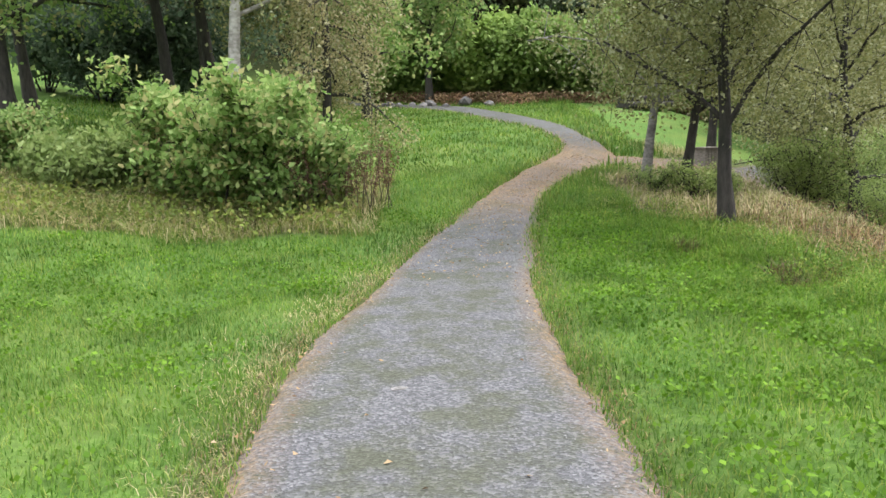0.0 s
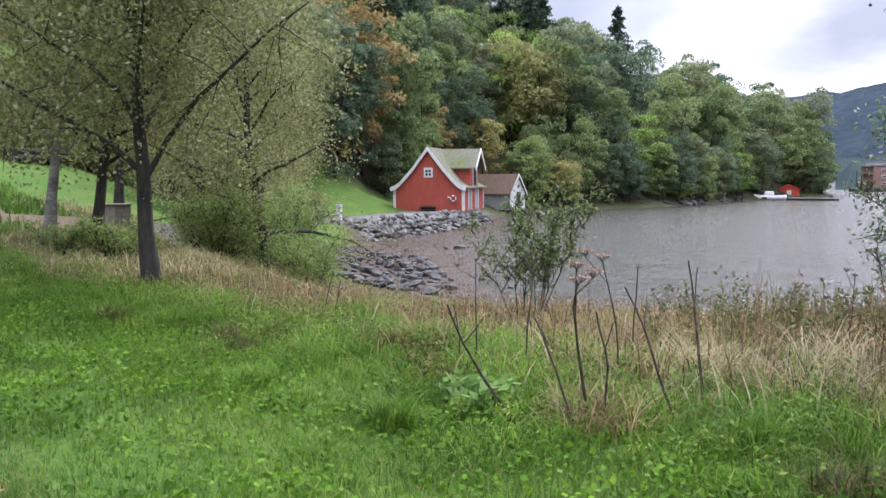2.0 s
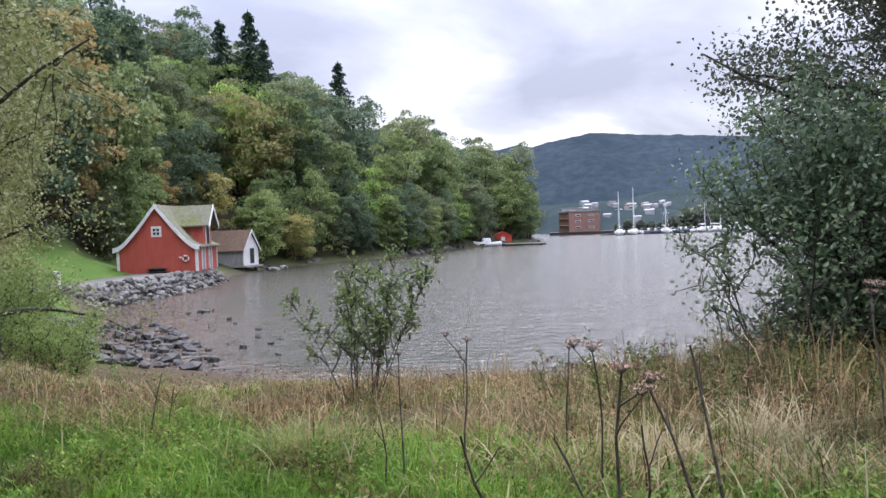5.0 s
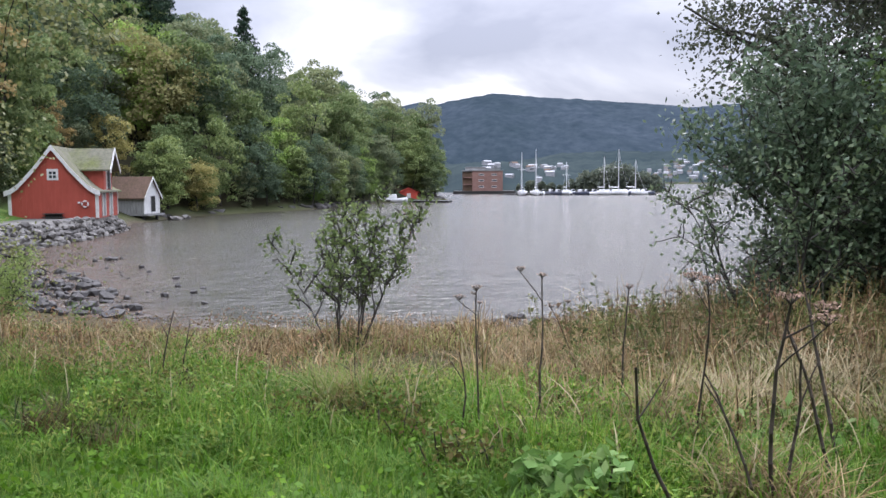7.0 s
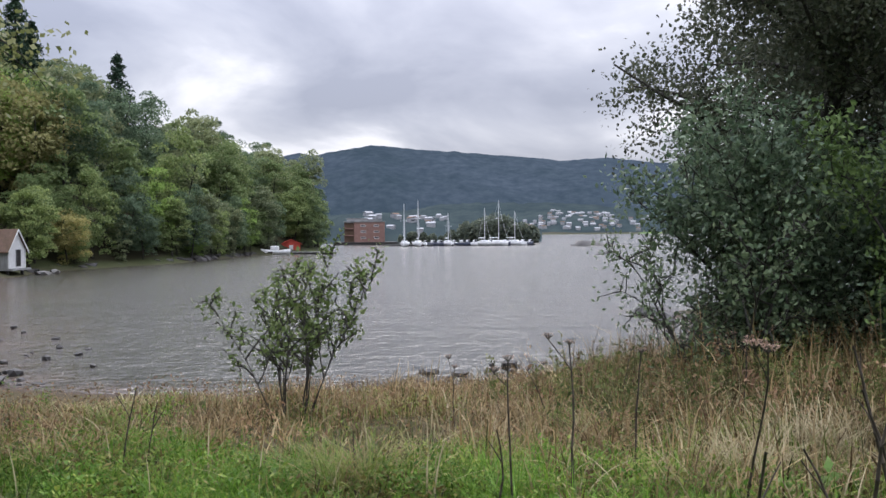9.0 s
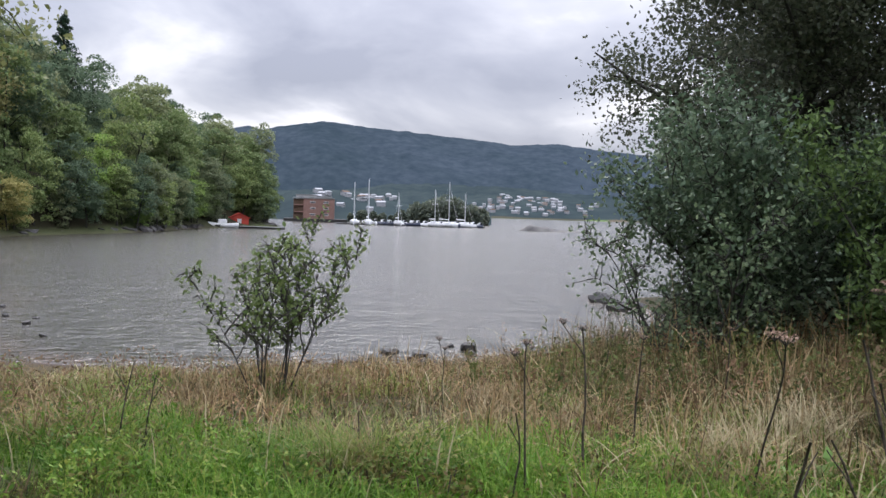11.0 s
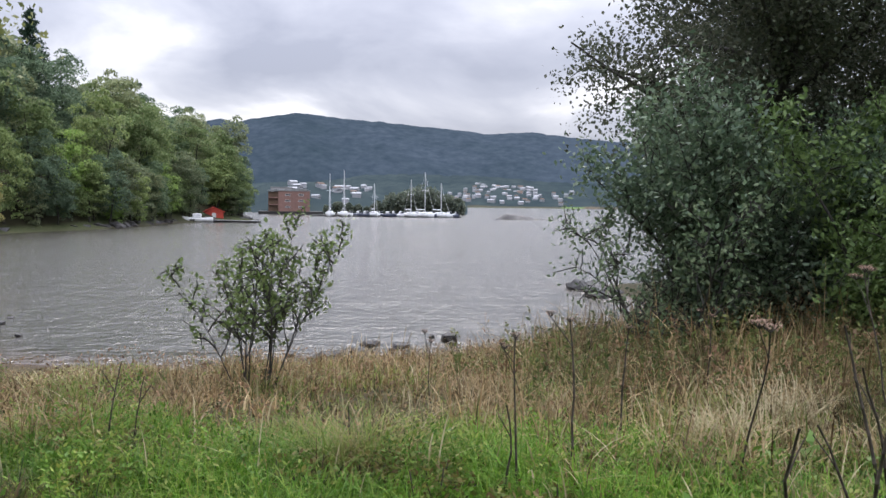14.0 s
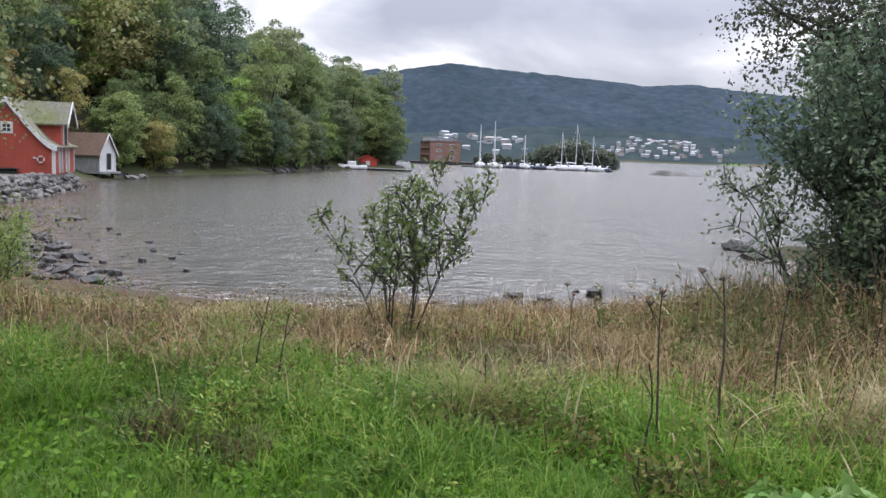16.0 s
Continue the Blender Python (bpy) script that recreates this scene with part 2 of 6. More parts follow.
LEAF_SHRUB = leaf_material("shrub_leaf", shades((0.10, 0.19, 0.045), (0.17, 0.275, 0.075), (0.26, 0.37, 0.13), (0.34, 0.31, 0.14)), 0.12, 0.5)
FOREST = [leaf_material("forest_leaf_" + n, s, 0.3, 0.45, 0.6) for n, s in (
    ("mid", shades((0.105, 0.155, 0.06), (0.175, 0.235, 0.095), (0.26, 0.315, 0.14))),
    ("dark", shades((0.07, 0.11, 0.068), (0.115, 0.17, 0.105), (0.185, 0.24, 0.145))),
    ("bright", shades((0.155, 0.252, 0.063), (0.233, 0.344, 0.095), (0.323, 0.436, 0.139))),
    ("yellow", shades((0.19, 0.19, 0.075), (0.28, 0.27, 0.11), (0.35, 0.32, 0.15))),
    ("rust", shades((0.19, 0.16, 0.075), (0.27, 0.215, 0.10), (0.33, 0.27, 0.15))),
    ("grey", shades((0.11, 0.145, 0.08), (0.18, 0.215, 0.12), (0.25, 0.28, 0.165))))]
NEEDLE = leaf_material("spruce_needle", shades((0.02, 0.04, 0.028), (0.035, 0.065, 0.04), (0.055, 0.09, 0.055)), 0.2, 0.15, 0.6)


# ---------------------------------------------------------------- the lie of the land
# the shoreline of the bay, walked with the water on the right-hand side going out
SHORE = np.array([(70, -150), (52, -40), (44, -8), (40, 3.5), (39.2, 6.9), (36, 4.8), (30, 3.0), (24.5, 5.2),
                  (21, 8.3), (18.9, 9.6), (17.4, 11.5), (16.9, 14), (16.6, 20), (17.4, 25.5), (21, 30), (24.5, 34), (27.6, 39),
                  (28.5, 42.4), (32.5, 44.2), (38.6, 47.1), (44.1, 50.2), (51.3, 55.1), (54.5, 58.8), (58, 62.5), (66, 67.5), (83, 71), (99, 70), (128, 77),
                  (156, 75), (185, 92), (212, 104), (240, 150), (420, 260), (900, 500)], float)
WATER = -2.1


def shore_distance(x, y):
    """Metres from the waterline, positive on land (arrays)."""
    x, y = np.broadcast_arrays(np.asarray(x, float), np.asarray(y, float))
    best, inside = np.full(x.shape, 1e9), np.zeros(x.shape, bool)
    for (ax, ay), (bx, by) in zip(SHORE[:-1], SHORE[1:]):
        dx, dy = bx - ax, by - ay
        u = np.clip(((x - ax) * dx + (y - ay) * dy) / (dx * dx + dy * dy), 0, 1)
        best = np.minimum(best, np.hypot(x - ax - u * dx, y - ay - u * dy))
    ring = np.vstack([SHORE, [(900, -1000), (70, -1000)]])
    for (ax, ay), (bx, by) in zip(ring, np.roll(ring, -1, 0)):
        if ay != by:
            inside ^= ((ay > y) != (by > y)) & (x < (bx - ax) * (y - ay) / (by - ay) + ax)
    return np.where(inside, -best, best)


HILL_X = [-400, -80, -20, 20, 40, 56, 66, 83, 99, 128, 156, 185, 212, 300]
HILL_Y = [30, 44, 52, 53, 62, 69, 71, 73.5, 73, 79.5, 78, 95, 107, 160]
HILL_TOP = [60, 55, 48, 46, 46, 46, 46, 44, 36, 18, 8, 4, 2, 1]


def height(x, y):
    """Height of the ground (arrays)."""
    x, y = np.asarray(x, float), np.asarray(y, float)
    sd = shore_distance(x, y)
    # a built quay stands in the bay's north-east corner; the bare ground starts behind its wall
    built = np.clip((x - 27) / 1.5, 0, 1) * np.clip((y - 40) / 2, 0, 1) * np.clip((60 - y) / 2, 0, 1) * np.clip((56 - x) / 2, 0, 1)
    sd = np.where(sd > 0, sd - 3.2 * built, sd)
    up = np.clip(y - 9, 0, None)
    base = 0.095 * up * up / (up + 3) + 0.13 * np.clip(-x - 4, 0, 60) * np.clip((y + 5) / 25, 0, 1)
    quay = np.clip((x - 10) / 12, 0, 1) * np.clip((y - 20) / 10, 0, 1)
    base = base * (1 - quay) + (-0.85) * quay
    width = 15 - 12.8 * np.clip((x - 18) / 5, 0, 1) * np.clip((y - 36) / 5, 0, 1)
    s = 1 - (1 - np.clip(sd / width, 0, 1)) ** 1.6
    land = WATER + (base - WATER) * s
    # a hollow in the bank above the foreshore
    land = land - 0.5 * np.clip((x - 7.2) / 2.5, 0, 1) * np.clip((y - 11.5) / 2, 0, 1) * np.clip((27 - y) / 4, 0, 1) * np.clip(sd / 3.5, 0, 1)
    q = -0.5 * (x - 34) + 0.85 * (y - 48.5)
    land = land + 1.9 * np.clip((q - 2.4) / 6, 0, 1) * np.clip((x - 24) / 4, 0, 1) * np.clip((45 - x) / 3, 0, 1)
    d = np.clip(y - np.interp(x, HILL_X, HILL_Y), 0, None)
    top = np.interp(x, HILL_X, HILL_TOP)
    land = land + top * (1 - np.exp(-0.8 * d / top))
    return np.where(sd > 0, land, WATER + np.maximum(0.14 * sd, -3.0))


# ---------------------------------------------------------------- mesh helpers
def np_mesh(name, verts, faces, mat, smooth=False):
    """A mesh from arrays: vertices (n, 3) and faces (m, 3 or 4)."""
    verts, faces = np.asarray(verts, np.float32), np.asarray(faces, np.int32)
    me = bpy.data.meshes.new(name)
    k = faces.shape[1]
    me.vertices.add(len(verts))
    me.vertices.foreach_set("co", verts.ravel())
    me.loops.add(faces.size)
    me.loops.foreach_set("vertex_index", faces.ravel())
    me.polygons.add(len(faces))
    me.polygons.foreach_set("loop_start", np.arange(0, faces.size, k, dtype=np.int32))
    me.update(calc_edges=True)
    me.validate()
    if smooth:
        me.polygons.foreach_set("use_smooth", np.ones(len(faces), bool))
    if mat is not None:
        me.materials.append(mat)
    return me


def thing(name, label, category, group="", at=None):
    ob = new(name)
    if at is not None:
        ob.matrix_basis = at
    return tagged(ob, label, category, group)


def part(name, me, parent, label=""):
    ob = new(name, me)
    ob.parent = parent
    return tagged(ob, label) if label else ob


def bm_mesh(name, bm, mat, bevel=0.0):
    if bevel:
        bmesh.ops.bevel(bm, geom=bm.edges[:], offset=bevel, segments=1, affect="EDGES")
    bmesh.ops.recalc_face_normals(bm, faces=bm.faces[:])
    me = bpy.data.meshes.new(name)
    bm.to_mesh(me)
    bm.free()
    me.materials.append(mat)
    return me


def add_box(bm, x0, x1, y0, y1, z0, z1, m=None):
    r = bmesh.ops.create_cube(bm, size=1.0)["verts"]
    bmesh.ops.scale(bm, verts=r, vec=(x1 - x0, y1 - y0, z1 - z0))
    bmesh.ops.translate(bm, verts=r, vec=((x0 + x1) / 2, (y0 + y1) / 2, (z0 + z1) / 2))
    if m is not None:
        bmesh.ops.transform(bm, matrix=m, verts=r)
    return r


def box(name, x0, x1, y0, y1, z0, z1, mat, parent, label="", bevel=0.0, m=None):
    bm = bmesh.new()
    add_box(bm, x0, x1, y0, y1, z0, z1, m)
    return part(name, bm_mesh(name, bm, mat, bevel), parent, label)


def prism(name, outline, y0, y1, mat, parent, label=""):
    """An outline in x, z pushed from y0 to y1."""
    bm = bmesh.new()
    a = [bm.verts.new((x, y0, z)) for x, z in outline]
    b = [bm.verts.new((x, y1, z)) for x, z in outline]
    bm.faces.new(a)
    bm.faces.new(b[::-1])
    for i in range(len(a)):
        j = (i + 1) % len(a)
        bm.faces.new((a[j], a[i], b[i], b[j]))
    return part(name, bm_mesh(name, bm, mat), parent, label)


def tubes(lines, sides=6):
    """Vertices and quads of round limbs along lines of (points, radii)."""
    vs, fs, base = [], [], 0
    ring = np.linspace(0, 2 * math.pi, sides, endpoint=False)
    for pts, rad, *_ in lines:
        pts = np.asarray(pts, float)
        d = np.gradient(pts, axis=0)
        d /= np.linalg.norm(d, axis=1)[:, None] + 1e-9
        ref = np.where(np.abs(d[:, 2:3]) > 0.9, np.array([[1.0, 0, 0]]), np.array([[0, 0, 1.0]]))
        a = np.cross(d, ref)
        a /= np.linalg.norm(a, axis=1)[:, None] + 1e-9
        b = np.cross(d, a)
        r = np.asarray(rad)[:, None, None]
        vs.append((pts[:, None] + r * (a[:, None] * np.cos(ring)[None, :, None] + b[:, None] * np.sin(ring)[None, :, None])).reshape(-1, 3))
        n = len(pts)
        i = np.arange(n - 1)[:, None] * sides + np.arange(sides)[None]
        j = np.arange(n - 1)[:, None] * sides + (np.arange(sides)[None] + 1) % sides
        fs.append(np.stack([i, j, j + sides, i + sides], -1).reshape(-1, 4) + base)
        base += n * sides
    return np.vstack(vs), np.vstack(fs)


def leaves(rng, centres, size, out_from=None, droop=0.0, narrow=0.5, rise=0.6):
    """A small pointed leaf at each centre, of its own turn and size."""
    n = len(centres)
    d = rng.normal(size=(n, 3))
    d[:, 2] -= droop
    d /= np.linalg.norm(d, axis=1)[:, None]
    nrm = rng.normal(size=(n, 3)) * 0.8
    nrm[:, 2] += rise
    if out_from is not None:
        o = centres - out_from
        nrm += 1.1 * o / (np.linalg.norm(o, axis=1)[:, None] + 1e-6)
    s = np.cross(d, nrm)
    s /= np.linalg.norm(s, axis=1)[:, None] + 1e-9
    L = size * rng.uniform(0.65, 1.35, (n, 1))
    w = L * narrow * 0.5
    v = np.stack([centres - d * L * 0.5, centres + s * w - d * L * 0.05, centres + d * L * 0.5, centres - s * w - d * L * 0.05], 1)
    return v.reshape(-1, 3), np.arange(4 * n).reshape(-1, 4)


def limb(rng, start, way, length, r0, n=6, bend=0.25, lift=0.0):
    pts, p, d = [np.array(start, float)], np.array(start, float), np.array(way, float)
    for _ in range(n - 1):
        d = d + rng.normal(size=3) * bend * 0.5
        d[2] += lift
        d /= np.linalg.norm(d)
        p = p + d * length / (n - 1)
        pts.append(p.copy())
    return np.array(pts), np.linspace(r0, max(0.004, r0 * 0.2), n)


def grow(rng, h, r, limbs, reach, first=0.25, lean=(0, 0), rise=0.7, stems=1, twigs=5, profile=lambda u: 1 - 0.6 * u, spread_stems=0.3, hang=0.0, bend=0.13):
    """The limbs of a tree and the points of its outer twigs."""
    lines, ends = [], []
    for sidx in range(stems):
        a = rng.uniform(0, 6.28)
        tilt = spread_stems * (0 if stems == 1 else 1)
        way = np.array([lean[0] + tilt * math.cos(a), lean[1] + tilt * math.sin(a), 1.0])
        hh = h * rng.uniform(0.75, 1.0) if stems > 1 else h
        base = np.array([0.12 * math.cos(a), 0.12 * math.sin(a), -0.15]) * (1 if stems > 1 else 0) + np.array([0, 0, -0.1])
        tp, tr = limb(rng, base, way / np.linalg.norm(way), hh, r * rng.uniform(0.7, 1.0) if stems > 1 else r, 9, bend, 0.02)
        tr = np.linspace(tr[0], tr[0] * 0.12, 9)
        if stems == 1:
            tr[0] *= 1.35
        lines.append((tp, tr, "stem"))
        for k in range(limbs):
            u = first + (0.97 - first) * (k + rng.uniform(0, 0.8)) / limbs
            f = min(u, 0.999) * 8
            i = int(f)
            p0 = tp[i] + (tp[i + 1] - tp[i]) * (f - i)
            az = k * 2.4 + rng.uniform(-0.5, 0.5)
            w = np.array([math.cos(az), math.sin(az), rise * rng.uniform(0.6, 1.5)])
            L = reach * profile(u) * rng.uniform(0.75, 1.2)
            lp, lr = limb(rng, p0, w / np.linalg.norm(w), L, max(0.012, tr[i] * 0.42), 6, 0.28, 0.03 - hang * 0.3)
            lines.append((lp, lr, "limb"))
            for q in range(twigs):
                g = rng.uniform(0.3, 1.0) * 4.99
                gi = int(g)
                s0 = lp[gi] + (lp[gi + 1] - lp[gi]) * (g - gi)
                w2 = rng.normal(size=3)
                w2[2] += 0.35 - hang
                sp, sr = limb(rng, s0, w2 / np.linalg.norm(w2), L * rng.uniform(0.25, 0.45), 0.010, 4, 0.35, -hang * 0.25)
                lines.append((sp, sr, "twig"))
                ends.append(sp)
    return lines, np.array(ends)


def leaf_points(rng, ends, each, fuzz):
    """Points scattered along twigs."""
    n = len(ends)
    u = rng.uniform(0.1, 1.0, (n, each)) * 2.999
    i = u.astype(int)
    idx = np.arange(n)[:, None]
    p = ends[idx, i] + (ends[idx, i + 1] - ends[idx, i]) * (u - i)[..., None]
    return (p + rng.normal(size=p.shape) * fuzz).reshape(-1, 3)


def make_tree(name, label, category, at, seed, bark, leaf, size, each, fuzz, group="", droop=0.0, narrow=0.5, sides=7, **grow_args):
    rng = np.random.default_rng(seed)
    lines, ends = grow(rng, **grow_args)
    t = thing(name, label, category, group, at)
    stems = [ln for ln in lines if ln[2] == "stem"]
    big = [ln for ln in lines if ln[2] == "limb"] if len(stems) == 1 else []
    for name_, group_ in (("trunk" if len(stems) == 1 else "stem", stems), ("limb", big)):
        for ln in group_:
            v, f = tubes([ln], sides)
            part(name_, np_mesh(name_, v, f, bark, True), t)
    v, f = tubes([ln for ln in lines if ln[2] == "twig" or (not big and ln[2] == "limb")], 4)
    tagged(part("branchwork", np_mesh("branchwork", v, f, bark, True), t), kind="stuff")
    v, f = leaves(rng, leaf_points(rng, ends, each, fuzz), size, None, droop, narrow)
    tagged(part("crown", np_mesh("crown", v, f, leaf), t), kind="stuff")
    return t


def on_ground(x, y, dz=0.0, turn=0.0):
    return pose(x, y, float(height(x, y)) + dz, 0, 0, turn)


# ---------------------------------------------------------------- ground, path, water
PATH_ROWS = [(0.0, -30, 1.02), (-0.05, -6, 1.0), (-0.06, 3.7, 0.98), (-0.12, 5.1, 1.03), (-0.09, 6.6, 1.0), (0.0, 7.7, 0.93), (0.16, 9.2, 0.84), (0.4, 11.2, 0.7),
             (0.77, 12.8, 0.58), (1.08, 14.3, 0.53), (1.36, 15.5, 0.53), (1.75, 16.8, 0.55), (2.4, 18.5, 0.6), (3.1, 20.2, 0.72), (3.9, 22.1, 0.8),
             (4.3, 24.7, 0.62), (4.3, 27.3, 0.6), (4.0, 29.8, 0.6), (3.2, 32.4, 0.7), (2.2, 36.0, 0.8), (0.5, 40.5, 0.9), (-6, 46, 1.0)]
BRANCH_ROWS = [(3.3, 21.2, 0.5), (4.6, 21.9, 0.75), (6.2, 22.6, 0.8), (9, 24.5, 0.8), (14, 31, 0.9), (19, 38, 1.0), (25, 44.3, 1.2), (33, 48.2, 1.4), (40.5, 51.2, 1.3)]


def smooth_rows(rows, step=0.25):
    a = np.array(rows, float)
    s = np.concatenate([[0], np.cumsum(np.hypot(np.diff(a[:, 0]), np.diff(a[:, 1])))])
    t = np.arange(0, s[-1], step)
    out = np.stack([np.interp(t, s, a[:, k]) for k in range(3)], 1)
    kern = np.hanning(11)
    kern /= kern.sum()
    pad = np.vstack([out[:1].repeat(5, 0), out, out[-1:].repeat(5, 0)])
    return np.stack([np.convolve(pad[:, k], kern, "valid") for k in range(3)], 1)


PATHS = [smooth_rows(PATH_ROWS), smooth_rows(BRANCH_ROWS)]


def path_gap(x, y):
    """Metres beyond the edge of the nearest path, negative on it."""
    x, y = np.asarray(x, float), np.asarray(y, float)
    best = np.full(x.shape, 1e9)
    for rows in PATHS:
        for a, b, w in rows[::2]:
            best = np.minimum(best, np.hypot(x - a, y - b) - w)
    return best


def tall_edge(y):
    """Where the mown grass gives way to the reeds, east of the path."""
    ragged = 0.3 * np.sin(2.1 * y + 0.4) + 0.2 * np.sin(4.7 * y + 1.3) + 0.12 * np.sin(9.1 * y)
    return np.interp(y, [-20, 2, 4, 6, 8, 9.3, 11.5, 14.2, 18, 20, 24], [6.0, 5.1, 4.7, 4.7, 4.6, 4.3, 3.9, 2.8, 3.0, 4.0, 6.0]) + ragged * np.clip((12 - y) / 2, 0.2, 1)


def ripple(x, y):
    return 0.05 * np.sin(1.3 * x + 0.7 * y) * np.cos(0.9 * y - 0.5 * x) + 0.025 * np.sin(3.1 * x - 2.3 * y)


def axis(lo, hi, step, out_lo, out_hi):
    mid = np.arange(lo, hi + step / 2, step)
    up_, down = [hi], [lo]
    d = step
    while up_[-1] < out_hi:
        d *= 1.12
        up_.append(up_[-1] + d)
    d = step
    while down[-1] > out_lo:
        d *= 1.12
        down.append(down[-1] - d)
    return np.array(down[:0:-1] + list(mid) + up_[1:])


gx, gy = axis(-9, 24, 0.3, -2500, 3800), axis(-4, 32, 0.3, -2500, 2600)
X, Y = np.meshgrid(gx, gy)
Z = height(X, Y)
SD = shore_distance(X, Y)
GAP = path_gap(X, Y)
Z = Z + np.where((SD > 1) & (X < 25), ripple(X, Y), 0) * np.clip(GAP, 0, 1) - 0.03 * (GAP < 0.1)
nx, ny = len(gx), len(gy)
idx = np.arange(nx * ny).reshape(ny, nx)
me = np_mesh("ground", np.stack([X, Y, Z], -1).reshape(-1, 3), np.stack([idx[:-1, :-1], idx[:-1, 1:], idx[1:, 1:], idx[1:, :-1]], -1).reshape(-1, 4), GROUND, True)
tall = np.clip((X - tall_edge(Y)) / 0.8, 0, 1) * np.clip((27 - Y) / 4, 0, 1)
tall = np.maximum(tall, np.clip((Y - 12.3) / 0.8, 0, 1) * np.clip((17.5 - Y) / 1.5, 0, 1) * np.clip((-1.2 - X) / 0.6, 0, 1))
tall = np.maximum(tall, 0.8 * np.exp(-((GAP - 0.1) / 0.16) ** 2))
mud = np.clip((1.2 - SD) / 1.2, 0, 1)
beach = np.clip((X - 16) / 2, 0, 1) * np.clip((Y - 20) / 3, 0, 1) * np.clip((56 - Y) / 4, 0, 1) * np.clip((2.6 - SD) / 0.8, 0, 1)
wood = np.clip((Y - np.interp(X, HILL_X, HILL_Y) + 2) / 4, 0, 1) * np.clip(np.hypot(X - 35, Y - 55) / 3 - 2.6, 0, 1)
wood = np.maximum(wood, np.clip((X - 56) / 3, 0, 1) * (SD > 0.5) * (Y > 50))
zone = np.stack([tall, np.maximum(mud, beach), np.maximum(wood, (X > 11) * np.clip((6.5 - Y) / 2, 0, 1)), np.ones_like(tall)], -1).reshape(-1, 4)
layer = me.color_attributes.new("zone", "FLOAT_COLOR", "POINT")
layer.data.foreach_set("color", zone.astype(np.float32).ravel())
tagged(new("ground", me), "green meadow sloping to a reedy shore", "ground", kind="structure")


def path_mesh(name, rows, label, leaf_from, lift=0.0):
    n = len(rows)
    d = np.gradient(rows[:, :2], axis=0)
    d /= np.linalg.norm(d, axis=1)[:, None]
    side = np.stack([d[:, 1], -d[:, 0]], 1)
    across = np.linspace(-1, 1, 13)
    rng = np.random.default_rng(3)
    wob = np.stack([np.convolve(rng.normal(size=n + 6), np.ones(7) / 7, "valid") for _ in range(2)], 1) * 0.14
    w = rows[:, 2:3] + 0.06 + np.where(across[None] < 0, wob[:, :1], wob[:, 1:])
    P = rows[:, None, :2] + side[:, None] * (across[None, :, None] * w[..., None])
    z = height(P[..., 0], P[..., 1]) + lift + 0.02 + 0.035 * (1 - np.abs(across[None]) ** 3) - 0.05 * (np.abs(across[None]) > 0.99)
    i = np.arange(n * 13).reshape(n, 13)
    me = np_mesh(name, np.concatenate([P, z[..., None]], -1).reshape(-1, 3), np.stack([i[:-1, :-1], i[:-1, 1:], i[1:, 1:], i[1:, :-1]], -1).reshape(-1, 4), GRAVEL, True)
    edge = np.clip((np.abs(across[None]) - 0.72) / 0.28, 0, 1) * 0.85 * np.ones((n, 1))
    far = np.clip((P[..., 1] - leaf_from) / 3, 0, 1) * np.clip((26 - P[..., 1]) / 3, 0, 1) * (0.55 + 0.45 * np.abs(across[None]))
    col = np.zeros((n, 13, 4))
    col[..., 0] = np.maximum(edge, far)
    lay = me.color_attributes.new("zone", "FLOAT_COLOR", "POINT")
    lay.data.foreach_set("color", col.astype(np.float32).ravel())
    return tagged(new(name, me), label, "path", kind="structure")


path_mesh("path", PATHS[0], "grey gravel footpath edged with fallen leaves", 12.5)
path_mesh("path_branch", PATHS[1], "gravel side path down to the quay", 18, 0.004)

wx, wy = axis(12, 64, 1.3, -2500, 3800), axis(0, 66, 1.3, -2500, 2600)
WX, WY = np.meshgrid(wx, wy)
idx = np.arange(WX.size).reshape(WX.shape)
me = np_mesh("water", np.stack([WX, WY, np.full_like(WX, WATER)], -1).reshape(-1, 3), np.stack([idx[:-1, :-1], idx[:-1, 1:], idx[1:, 1:], idx[1:, :-1]], -1).reshape(-1, 4), WATER_M)
WSD = shore_distance(WX, WY)
shoal = np.clip(1 + WSD / (1.8 + 6.0 * np.clip((WY - 20) / 8, 0, 1) * np.clip((52 - WY) / 8, 0, 1)), 0, 1)
layer = me.color_attributes.new("shallow", "FLOAT_COLOR", "POINT")
layer.data.foreach_set("color", np.repeat(shoal.reshape(-1, 1), 4, 1).astype(np.float32).ravel())
tagged(new("water", me), "grey rippled water of a sheltered bay", "water", kind="structure")

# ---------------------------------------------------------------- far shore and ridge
# the ridge's distance haze is put into its blue-grey base colours
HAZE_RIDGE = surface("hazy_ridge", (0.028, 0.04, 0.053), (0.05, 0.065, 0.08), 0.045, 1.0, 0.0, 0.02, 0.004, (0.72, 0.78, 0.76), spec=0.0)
# the low shore's haze is likewise painted as dull blue-green
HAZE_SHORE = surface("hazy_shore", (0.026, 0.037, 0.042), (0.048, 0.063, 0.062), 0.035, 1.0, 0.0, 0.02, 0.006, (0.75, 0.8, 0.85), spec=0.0)


